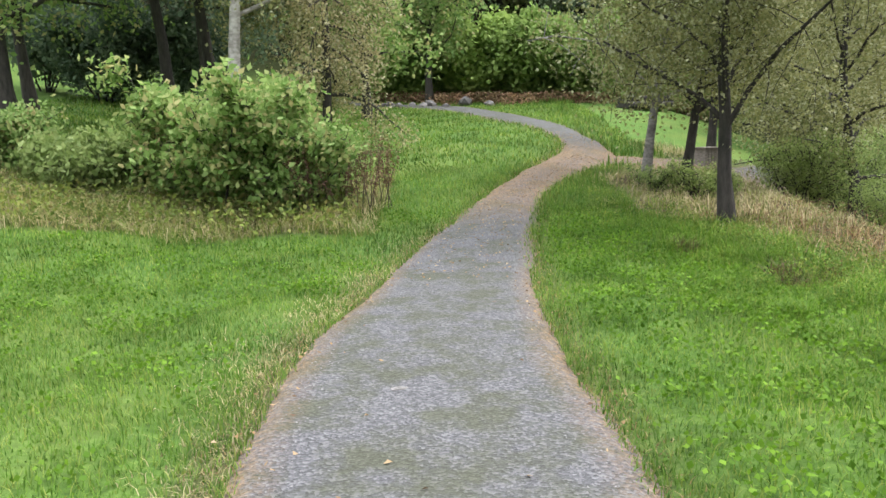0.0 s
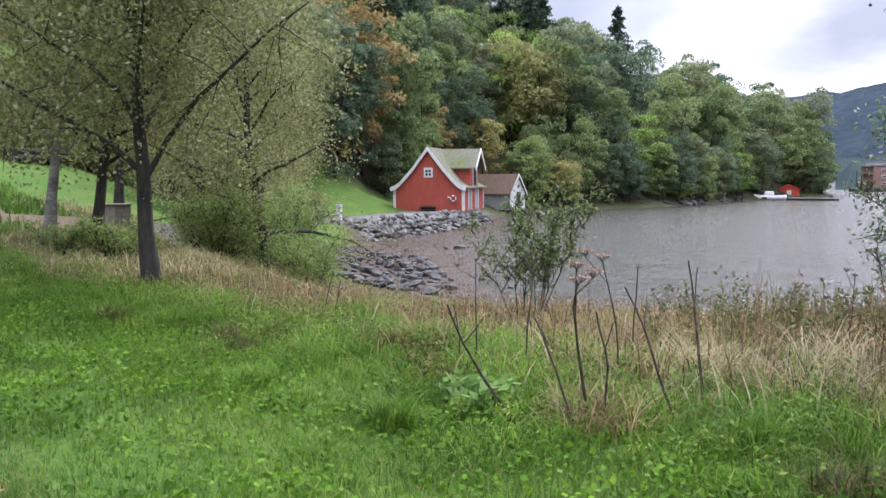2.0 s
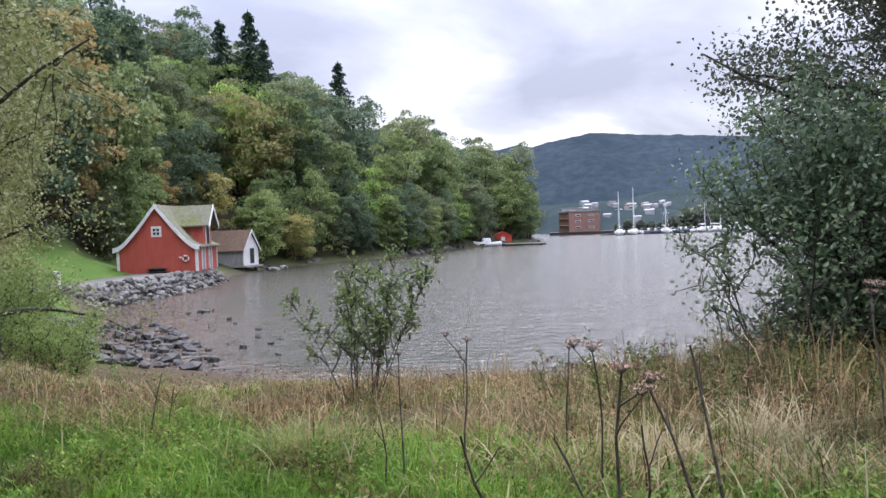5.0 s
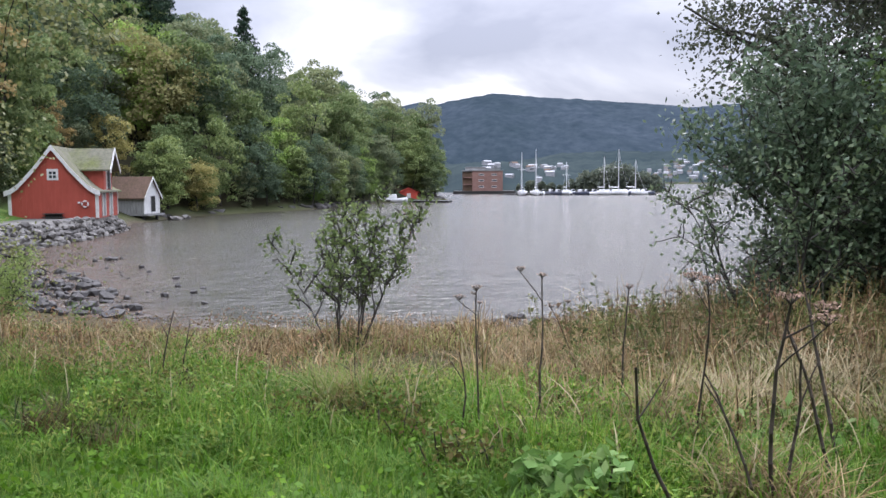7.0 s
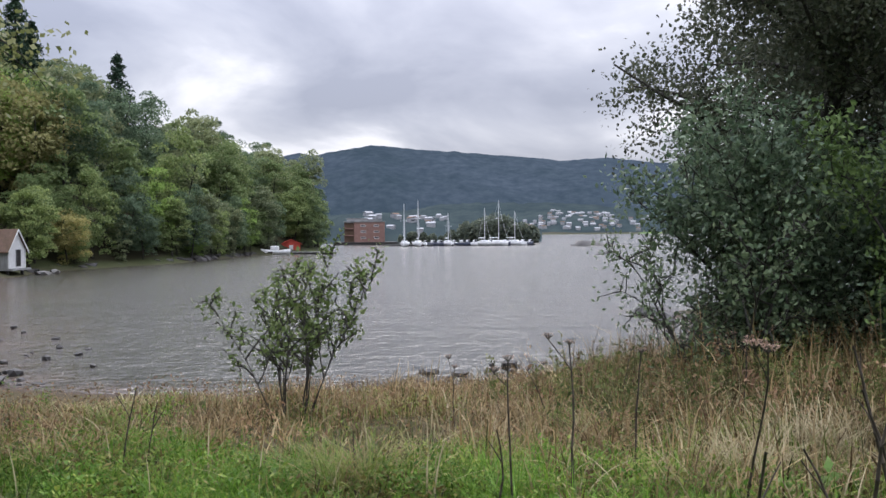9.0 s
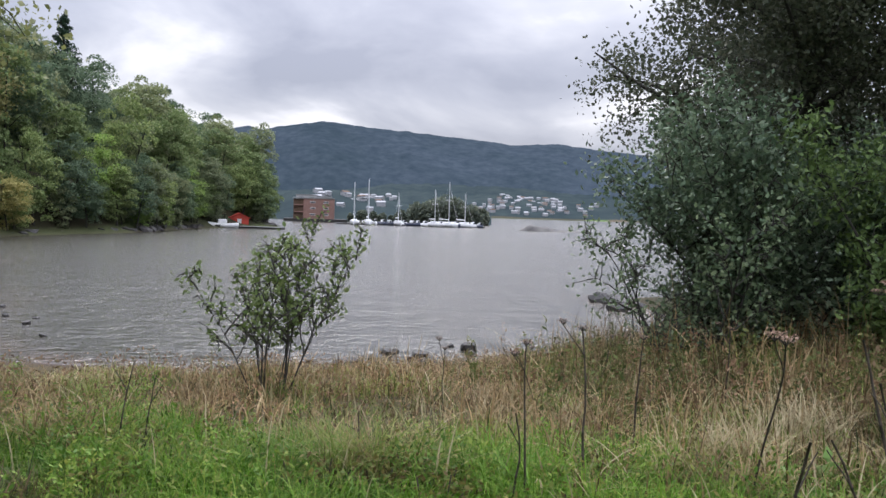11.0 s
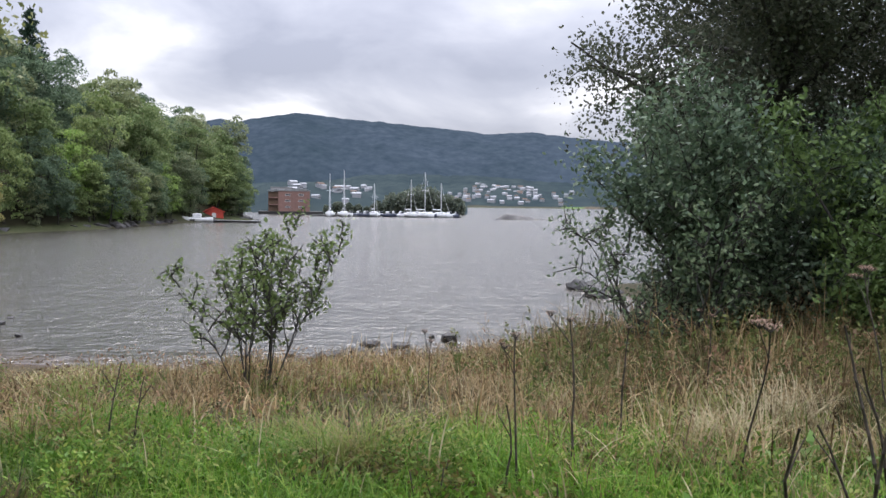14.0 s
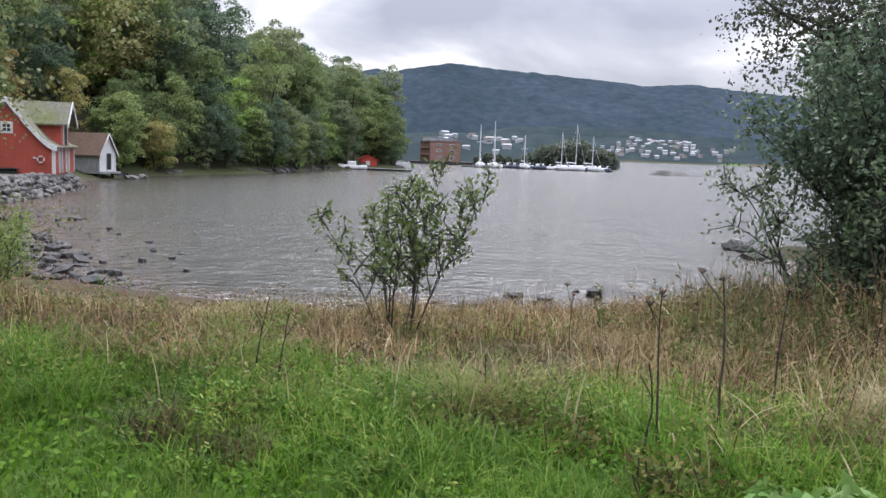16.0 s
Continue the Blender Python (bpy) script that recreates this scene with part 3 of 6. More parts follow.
def ridge(name, label, dist, stops, mat, depth, seed, rough_):
    """A far hillside: heights given by bearing and elevation in degrees."""
    b = np.arange(stops[0][0], stops[-1][0], 0.12)
    el = np.interp(b, [s[0] for s in stops], [s[1] for s in stops])
    rng = np.random.default_rng(seed)
    el = el + np.convolve(rng.normal(size=len(b) + 4), np.ones(5) / 5, "valid") * rough_
    rows = np.linspace(0, 1, 14)
    D = dist + depth * rows[None]
    top = np.maximum(el, 0.02)[:, None]
    zz = -3 + (np.tan(np.radians(top)) * (dist + depth) + 4.7) * rows[None] ** 0.8
    zz = zz + np.sin(b[:, None] * 0.9 + rows[None] * 5) * rows[None] * (1 - rows[None]) * depth * 0.03
    a = np.radians(b)[:, None]
    P = np.stack([D * np.sin(a), 5 + D * np.cos(a), zz], -1)
    i = np.arange(P.shape[0] * 14).reshape(-1, 14)
    me_ = np_mesh(name, P.reshape(-1, 3), np.stack([i[:-1, :-1], i[:-1, 1:], i[1:, 1:], i[1:, :-1]], -1).reshape(-1, 4), mat, True)
    return tagged(new(name, me_), label, "backdrop", kind="structure")


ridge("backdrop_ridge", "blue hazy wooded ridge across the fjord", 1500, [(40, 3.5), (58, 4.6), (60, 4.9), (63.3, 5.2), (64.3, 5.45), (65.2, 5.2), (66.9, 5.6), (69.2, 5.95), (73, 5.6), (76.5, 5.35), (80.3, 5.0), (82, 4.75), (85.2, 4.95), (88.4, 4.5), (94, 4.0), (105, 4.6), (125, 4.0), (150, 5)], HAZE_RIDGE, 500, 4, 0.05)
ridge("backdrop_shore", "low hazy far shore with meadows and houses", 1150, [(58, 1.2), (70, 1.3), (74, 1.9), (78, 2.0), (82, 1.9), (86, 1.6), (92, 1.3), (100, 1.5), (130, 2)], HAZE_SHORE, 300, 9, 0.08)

# ---------------------------------------------------------------- boathouse
RED = surface("red_boards", (0.30, 0.055, 0.035), (0.38, 0.075, 0.05), 3, 0.7, 0.15, 0.01, 0.5, (0.85, 0.82, 0.8), stretch=(1, 1, 0.2))
WHITE = surface("white_paint", (0.50, 0.50, 0.49), (0.68, 0.68, 0.67), 5, 0.55, 0.1, 0.01, 0.8, (0.85, 0.85, 0.84))
SLATE = surface("mossy_slate", (0.085, 0.085, 0.058), (0.165, 0.16, 0.115), 4, 0.85, 0.5, 0.03, 0.45, (0.72, 0.86, 0.26))
GLASS = surface("window_glass", (0.02, 0.025, 0.03), (0.04, 0.05, 0.06), 2, 0.05, 0.02, 0.01)
DARK = surface("dark_opening", (0.012, 0.011, 0.01), (0.03, 0.027, 0.024), 5, 0.9)
GREYBOARD = surface("grey_boards", (0.17, 0.175, 0.175), (0.31, 0.315, 0.315), 4, 0.85, 0.3, 0.01, 0.7, (0.8, 0.8, 0.78), stretch=(3, 3, 0.3))
TILE = surface("red_tile_roof", (0.085, 0.055, 0.04), (0.16, 0.10, 0.07), 5, 0.85, 0.4, 0.03, 0.6, (0.7, 0.75, 0.6))
STONE = surface("grey_stone", (0.07, 0.068, 0.064), (0.22, 0.212, 0.20), 4, 0.85, 0.6, 0.04, 1.2, (0.6, 0.58, 0.55), per_object=0.35)
STONE_DARK = surface("wet_stone", (0.016, 0.015, 0.015), (0.075, 0.07, 0.066), 4, 0.6, 0.6, 0.04, 1.2, (0.6, 0.6, 0.62), per_object=0.4)


def boathouse():
    # local frame: x across the gable, y into the building, z from the ground
    w, dep, eave, peak = 2.9, 7.4, 1.95, 5.1
    t = thing("boathouse", "red wooden boathouse with white trim and mossy slate roof", "boathouse",
              at=Matrix.Translation((42.55, 54.05, -0.87)) @ Matrix.Rotation(radians(-55), 4, "Z"))
    prof = [(0, 0), (0.22, 0.26), (0.42, 0.49), (0.61, 0.68), (0.8, 0.86), (0.95, 0.955), (1.1, 1.0)]
    pts = [(-s * w, peak - d * (peak - eave + 0.12)) for s, d in prof]
    wall = [(-w, 0), (-w, eave)] + [(x, z - 0.08) for x, z in pts[::-1] if x > -w] + [(-x, z - 0.08) for x, z in pts[1:] if x > -w] + [(w, eave), (w, 0)]
    body = prism("wall", wall, 0, dep, RED, t)
    for sgn in (-1, 1):
        o = [(sgn * -x, z) for x, z in pts]
        roof = prism("roof", o + [(x * 1.0, z + 0.12) for x, z in o[::-1]], -0.25, dep + 0.25, SLATE, t, "grey mossy slate roof slope")
        prism("bargeboard", [(x, z - 0.2) for x, z in o] + [(x, z + 0.16) for x, z in o[::-1]], -0.31, -0.252, WHITE, t, "white curved bargeboard")
    for x in (-w, w):
        box("corner_board", x - 0.11, x + 0.11, -0.045, 0.09, 0.05, eave, WHITE, t, "white corner board", 0.01)
    # small gable window
    win = box("window", -0.38, 0.38, -0.06, -0.003, 2.75, 3.55, WHITE, t, "white framed gable window", 0.01)
    for i in (-1, 1):
        for j in (0, 1):
            box("pane", i * 0.13 - 0.095, i * 0.13 + 0.095, -0.075, -0.062, 2.9 + j * 0.27, 3.1 + j * 0.27, GLASS, win)
    # cross-gable over the loading door on the water side
    y0, y1, zr, ze = 2.3, 5.5, peak - 0.08, 3.55
    ym = (y0 + y1) / 2
    bm = bmesh.new()
    ring = [(y0 + 0.12, 1.6), (y0 + 0.12, ze), (ym, zr - 0.1), (y1 - 0.12, ze), (y1 - 0.12, 1.6)]
    a = [bm.verts.new((0.2, y, z)) for y, z in ring]
    b = [bm.verts.new((w + 0.02, y, z)) for y, z in ring]
    bm.faces.new(a)
    bm.faces.new(b[::-1])
    for i in range(5):
        j = (i + 1) % 5
        bm.faces.new((a[j], a[i], b[i], b[j]))
    part("dormer_wall", bm_mesh("dormer_wall", bm, RED), t, "red boarded dormer")
    for ya, yb in ((y0 - 0.25, ym), (y1 + 0.25, ym)):
        za = ze - 0.12
        bm = bmesh.new()
        v = [bm.verts.new(p) for p in ((0.0, ya, za), (w + 0.55, ya, za), (w + 0.55, yb, zr + 0.02), (0.0, yb, zr + 0.02))]
        u = [bm.verts.new((p.co.x, p.co.y, p.co.z + 0.12)) for p in v]
        bm.faces.new(v)
        bm.faces.new(u[::-1])
        for i in range(4):
            j = (i + 1) % 4
            bm.faces.new((v[j], v[i], u[i], u[j]))
        part("dormer_roof", bm_mesh("dormer_roof", bm, SLATE), t, "mossy slate dormer roof")
        bm = bmesh.new()
        v = [bm.verts.new((w + 0.57, y, z)) for y, z in ((ya, za - 0.16), (ya, za + 0.15), (yb, zr + 0.18), (yb, zr - 0.14))]
        u = [bm.verts.new((p.co.x + 0.06, p.co.y, p.co.z)) for p in v]
        bm.faces.new(v)
        bm.faces.new(u[::-1])
        for i in range(4):
            j = (i + 1) % 4
            bm.faces.new((v[j], v[i], u[i], u[j]))
        part("bargeboard", bm_mesh("bargeboard", bm, WHITE), t, "white bargeboard")
    # loading doors and side openings
    box("loading_door", w + 0.022, w + 0.06, ym - 0.6, ym + 0.6, 2.1, 3.7, DARK, t, "dark open loading hatch")
    for yy in (ym - 0.72, ym + 0.62):
        box("door_frame", w + 0.02, w + 0.1, yy, yy + 0.1, 2.05, 3.8, WHITE, t)
    for yy in (1.7, 4.2):
        d = box("door", w + 0.003, w + 0.05, yy, yy + 0.9, 0.1, 1.8, GREYBOARD, t, "grey narrow door", 0.005)
        box("door_frame", w + 0.003, w + 0.09, yy - 0.12, yy - 0.002, 0.1, 1.9, WHITE, d)
        box("door_frame", w + 0.003, w + 0.09, yy + 0.902, yy + 1.02, 0.1, 1.9, WHITE, d)
    box("corner_board", w - 0.09, w + 0.05, dep - 0.1, dep + 0.05, 0.05, eave, WHITE, t)
    # boarding seams
    for k in range(1, 24):
        x = -w + k * 2 * w / 24
        zt = np.interp(abs(x), [-p[0] for p in pts], [p[1] for p in pts]) - 0.22
        box("board", x - 0.115, x + 0.115, -0.012, -0.002, 0.06, zt, RED, body)
    # hatch at the foot of the gable
    box("hatch", -0.6, 0.55, -0.03, -0.023, 0.02, 0.42, DARK, t, "dark low hatch")
    for z in (0.1, 0.34):
        box("plank", -0.75, 0.7, -0.34, -0.06, z, z + 0.06, STONE_DARK, t, "weathered bench plank")
    box("foundation", -w + 0.03, w - 0.03, 0.03, dep - 0.03, -0.9, 0.06, STONE, t, "stone footing")
    return t


house = boathouse()


def lifebuoy():
    bm = bmesh.new()
    verts = []
    for i in range(20):
        a = i / 20 * 2 * math.pi
        for j in range(8):
            b = j / 8 * 2 * math.pi
            r = 0.27 + 0.07 * math.cos(b)
            verts.append(bm.verts.new((r * math.cos(a), 0.07 * math.sin(b), r * math.sin(a))))
    for i in range(20):
        for j in range(8):
            bm.faces.new((verts[i * 8 + j], verts[(i + 1) % 20 * 8 + j], verts[(i + 1) % 20 * 8 + (j + 1) % 8], verts[i * 8 + (j + 1) % 8]))
    t = thing("lifebuoy", "white and red lifebuoy hung on the red wall", "lifebuoy", at=house.matrix_basis @ pose(2.1, -0.1, 1.05) @ Matrix.Scale(0.78, 4))
    part("ring", bm_mesh("ring", bm, WHITE), t)
    for a in (45, 135, 225, 315):
        bm = bmesh.new()
        add_box(bm, 0.185, 0.355, -0.078, 0.078, -0.06, 0.06, Matrix.Rotation(radians(a), 4, "Y"))
        part("band", bm_mesh("band", bm, RED, 0.02), t, "red band")
    box("hook", -0.62, -0.4, -0.02, 0.09, 0.05, 0.2, WHITE, t, "white line holder", 0.02)


lifebuoy()


def boat_shed():
    t = thing("boat_shed", "white and grey boarded boat shed on posts over water", "shed",
              at=Matrix.Translation((63.6, 65.0, -1.35)) @ Matrix.Rotation(radians(14), 4, "Z"))
    w, L, eave, peak = 1.45, 5.0, 1.75, 3.55
    prism("wall", [(-w, 0), (-w, eave), (0, peak - 0.1), (w, eave), (w, 0)], 0.03, L, GREYBOARD, t, "grey weathered board walls")
    prism("gable_wall", [(-w - 0.02, 0), (-w - 0.02, eave), (0, peak - 0.08), (w + 0.02, eave), (w + 0.02, 0)], -0.02, 0.03, WHITE, t, "white painted gable")
    for s in (-1, 1):
        o = [(0, peak), (s * (w + 0.28), eave - 0.3)]
        prism("roof", o + [(o[1][0], o[1][1] + 0.1), (0, peak + 0.12)], -0.2, L + 0.2, TILE, t, "worn brown-red roof slope")
        prism("bargeboard", [(0, peak - 0.1), (s * (w + 0.28), eave - 0.42), (s * (w + 0.28), eave - 0.2), (0, peak + 0.13)], -0.26, -0.202, WHITE, t)
    d = box("door", -0.25, 0.62, -0.06, -0.022, 0.15, 1.75, GREYBOARD, t, "dark grey shed door", 0.01)
    box("opening", -0.18, 0.55, -0.07, -0.062, 0.2, 1.7, DARK, d)
    for x in (-w, w - 0.16):
        box("corner_board", x - 0.02, x + 0.18, -0.05, -0.021, 0.0, eave, WHITE, t)
    for k in range(16):
        y = 0.1 + k * 0.31
        box("board", -w - 0.025, -w - 0.002, y, y + 0.26, 0.02, eave - 0.2, GREYBOARD, t)
    for x in (-w + 0.1, w - 0.3):
        for y in (0.1, 2.4, L - 0.4):
            box("post", x, x + 0.22, y, y + 0.22, -1.3, 0.02, STONE_DARK, t, "dark timber post")
    box("deck", -w - 0.15, w + 0.15, -0.5, L, -0.18, -0.004, GREYBOARD, t, "grey plank deck")
    return t


boat_shed()


# ---------------------------------------------------------------- stones
def stone_meshes(mat, seed, n=8):
    rng = np.random.default_rng(seed)
    out = []
    for _ in range(n):
        bm = bmesh.new()
        bmesh.ops.create_icosphere(bm, subdivisions=1, radius=0.5)
        for v in bm.verts:
            v.co *= rng.uniform(0.75, 1.2)
            v.co.z *= 0.9
            v.co.x = max(-0.45, min(0.45, v.co.x))
            v.co.y = max(-0.42, min(0.42, v.co.y))
        out.append(bm_mesh("stone", bm, mat))
    return out


def quay_wall():
    t = tagged(new("quay_wall"), "dry-stone quay wall of rough grey stones", "wall", kind="structure")
    rng = np.random.default_rng(12)
    kinds = stone_meshes(STONE, 5)
    line = smooth_rows([(26.0, 42.2, 0), (29.4, 43.7, 0), (32.3, 44.8, 0), (38.3, 47.7, 0), (43.8, 50.7, 0), (50.8, 55.5, 0), (52.6, 58, 0)], 0.56)
    made = 0
    for i, (x, y, _) in enumerate(line):
        for row in range(5):
            if made >= 300:
                break
            ob = new("stone", kinds[int(rng.integers(8))])
            ob.parent = t
            s = rng.uniform(0.42, 0.74)
            ob.matrix_basis = pose(x + rng.normal() * 0.12 - row * 0.10, y + rng.normal() * 0.1 + row * 0.2, -2.1 + row * 0.3 + rng.normal() * 0.05, *rng.uniform(-25, 25, 2), rng.uniform(0, 360)) @ Matrix.Diagonal((s * rng.uniform(0.9, 1.4), s, s * 0.8, 1))
            made += 1
    # packed rubble behind the face
    pts = np.array([(x, y) for x, y, _ in line])
    d = np.gradient(pts, axis=0)
    d /= np.linalg.norm(d, axis=1)[:, None]
    nrm = np.stack([-d[:, 1], d[:, 0]], 1)
    ring = []
    for off, z in ((0.5, -2.4), (0.75, -0.9), (5.2, -0.82), (5.2, -2.4)):
        ring.append(np.column_stack([pts + nrm * off, np.full(len(pts), z)]))
    P = np.stack(ring, 1)
    i = np.arange(len(pts) * 4).reshape(-1, 4)
    f = np.concatenate([np.stack([i[:-1, k], i[1:, k], i[1:, (k + 1) % 4], i[:-1, (k + 1) % 4]], -1) for k in range(4)])
    core = part("core", np_mesh("core", P.reshape(-1, 3), f, GRAVEL_PLAIN), t, "packed gravel fill")
    return t


GRAVEL_PLAIN = surface("quay_gravel", (0.10, 0.098, 0.09), (0.22, 0.215, 0.2), 12, 0.95, 0.4, 0.02, 0.8, (0.8, 0.8, 0.75))
quay_wall()


def rocks(name, label, count, area, lo, hi, seed, mat, z=None, group=""):
    """Loose stones, each a thing of its own, in a four-sided area."""
    rng = np.random.default_rng(seed)
    kinds = stone_meshes(mat, seed + 1, 6)
    a, b, c, d = (np.array(p, float) for p in area)
    for _ in range(count):
        u, v = rng.uniform(0, 1, 2)
        p = (a * (1 - u) + b * u) * (1 - v) + (d * (1 - u) + c * u) * v
        s = lo + (hi - lo) * rng.uniform() ** 2.5
        ob = new(name, kinds[int(rng.integers(6))])
        zz = max(float(height(p[0], p[1])), WATER - 0.05) if z is None else z
        ob.matrix_basis = pose(p[0], p[1], zz + s * 0.18, *rng.uniform(-20, 20, 2), rng.uniform(0, 360)) @ Matrix.Diagonal((s * rng.uniform(0.9, 1.6), s, s * rng.uniform(0.6, 1), 1))
        tagged(ob, label, "rock", group)


rocks("rock", "dark angular rock on the muddy foreshore", 290, [(14.6, 25.5), (17.2, 20.8), (25.5, 33), (21.5, 38)], 0.16, 0.6, 21, STONE_DARK, group="rocks on the foreshore")
rocks("rock", "small dark stone lying in shallow water", 34, [(18.5, 22), (20, 20), (36, 42), (28, 40)], 0.15, 0.45, 22, STONE_DARK, WATER - 0.02, "stones in the shallows")
rocks("rock", "dark stone at the water's edge", 24, [(17.5, 15), (18.6, 9.8), (24.5, 9.2), (19, 14)], 0.2, 0.55, 23, STONE_DARK, WATER - 0.02, "stones in the shallows")
rocks("rock", "flat dark rock at the tip of the point", 22, [(34, 6.2), (37, 4.6), (40.2, 6.5), (39, 7.4)], 0.5, 1.2, 24, STONE_DARK, WATER - 0.1, "rocks of the point")
rocks("boulder", "pale grey boulder at the meadow's edge", 9, [(-3, 43), (-2, 41), (3, 41), (2.4, 42.5)], 0.4, 0.9, 25, STONE, group="boulders by the meadow")
def shore_rocks():
    rng = np.random.default_rng(31)
    bm = bmesh.new()
    line = smooth_rows([(p[0], p[1], 0) for p in SHORE[24:31]], 0.9)
    for x, y, _ in line:
        s = rng.uniform(0.5, 1.7)
        m = pose(x + rng.normal() * 0.6, y + 0.3 + rng.normal() * 0.5, WATER + s * 0.14, *rng.uniform(-15, 15, 2), rng.uniform(0, 360)) @ Matrix.Diagonal((s * 1.5, s, s * 0.65, 1))
        v = bmesh.ops.create_icosphere(bm, subdivisions=1, radius=0.5)["verts"]
        for q in v:
            q.co *= rng.uniform(0.75, 1.2)
        bmesh.ops.transform(bm, matrix=m, verts=v)
    tagged(new("shore_rocks", bm_mesh("shore_rocks", bm, STONE_DARK)), "grey rocks along the wooded shore", "rocks", kind="stuff")


shore_rocks()
for i, (x, y, sx, sy, turn) in enumerate(((66.6, 64.6, 3.4, 1.6, 20), (69.2, 65.6, 2.6, 1.3, 35), (83, 71.3, 3.2, 1.6, 10), (97, 70.6, 2.6, 1.4, -10), (112, 73.6, 3.0, 1.5, 15))):
    slab = new("rock_slab", stone_meshes(STONE, 810 + i, 1)[0])
    slab.matrix_basis = pose(x, y, WATER + 0.12, 4, 5, turn) @ Matrix.Diagonal((sx, sy, 0.8, 1))
    tagged(slab, "pale grey rock slab sloping into the water", "rock", "slabs along the wooded shore")


# ---------------------------------------------------------------- woods
def forest_kind(seed, h, r, leaf, conifer=False):
    """The trunk and crown meshes of one kind of distant tree."""
    rng = np.random.default_rng(seed)
    if conifer:
        lines = [(np.column_stack([np.zeros(6), np.zeros(6), np.linspace(-1, h, 6)]), np.linspace(0.22, 0.03, 6))]
        cs = []
        for k in range(24):
            u = 0.1 + 0.88 * (k + 0.5) / 24
            R = r * (1 - u) ** 0.85 + 0.18
            for q in range(8):
                a = q * 0.785 + k * 0.4 + rng.uniform(-0.25, 0.25)
                Rq = R * rng.uniform(0.7, 1.1)
                m = 30
                f = rng.uniform(0.05, 1, m)
                wide = 0.16 * Rq * (1 - f) + 0.08
                p = np.column_stack([np.cos(a) * Rq * f, np.sin(a) * Rq * f, h * u - 0.22 * Rq * f + 0.12 * Rq * f ** 2 - rng.uniform(0, 0.3, m)])
                side = rng.normal(size=m) * wide
                p[:, 0] -= np.sin(a) * side
                p[:, 1] += np.cos(a) * side
                p[:, 2] += rng.uniform(-0.35, 0.35) - 0.16 * Rq * f
                cs.append(p)
        c = np.vstack(cs)
        v, f = leaves(rng, c, 0.42, None, 0.5, 0.3)
    else:
        lines, ends = grow(rng, h * 0.85, 0.2, 7, r * 0.8, 0.35, rise=0.9, twigs=2)
        clumps = []
        for _ in range(64):
            d = rng.normal(size=3)
            d /= np.linalg.norm(d)
            q = rng.uniform(0.45, 1.0)
            clumps.append((np.array([d[0] * r * q * 0.85, d[1] * r * q * 0.85, h * 0.5 + d[2] * h * 0.47 * q]), rng.uniform(0.18, 0.36) * r))
        cs = []
        for c0, cr in clumps:
            d = rng.normal(size=(120, 3))
            d /= np.linalg.norm(d, axis=1)[:, None]
            d[:, 2] = np.where(d[:, 2] < -0.3, -d[:, 2], d[:, 2])
            cs.append(c0 + d * cr * rng.uniform(0.7, 1.1, (120, 1)) * np.array([1, 1, 0.75]))
        c = np.vstack(cs)
        v, f = leaves(rng, c, 0.32, np.array([0, 0, h * 0.3]), 0.2, 0.75, 1.1)
    tv, tf = tubes(lines, 5)
    return np_mesh("trunk", tv, tf, BARK, True), np_mesh("crown", v, f, leaf)


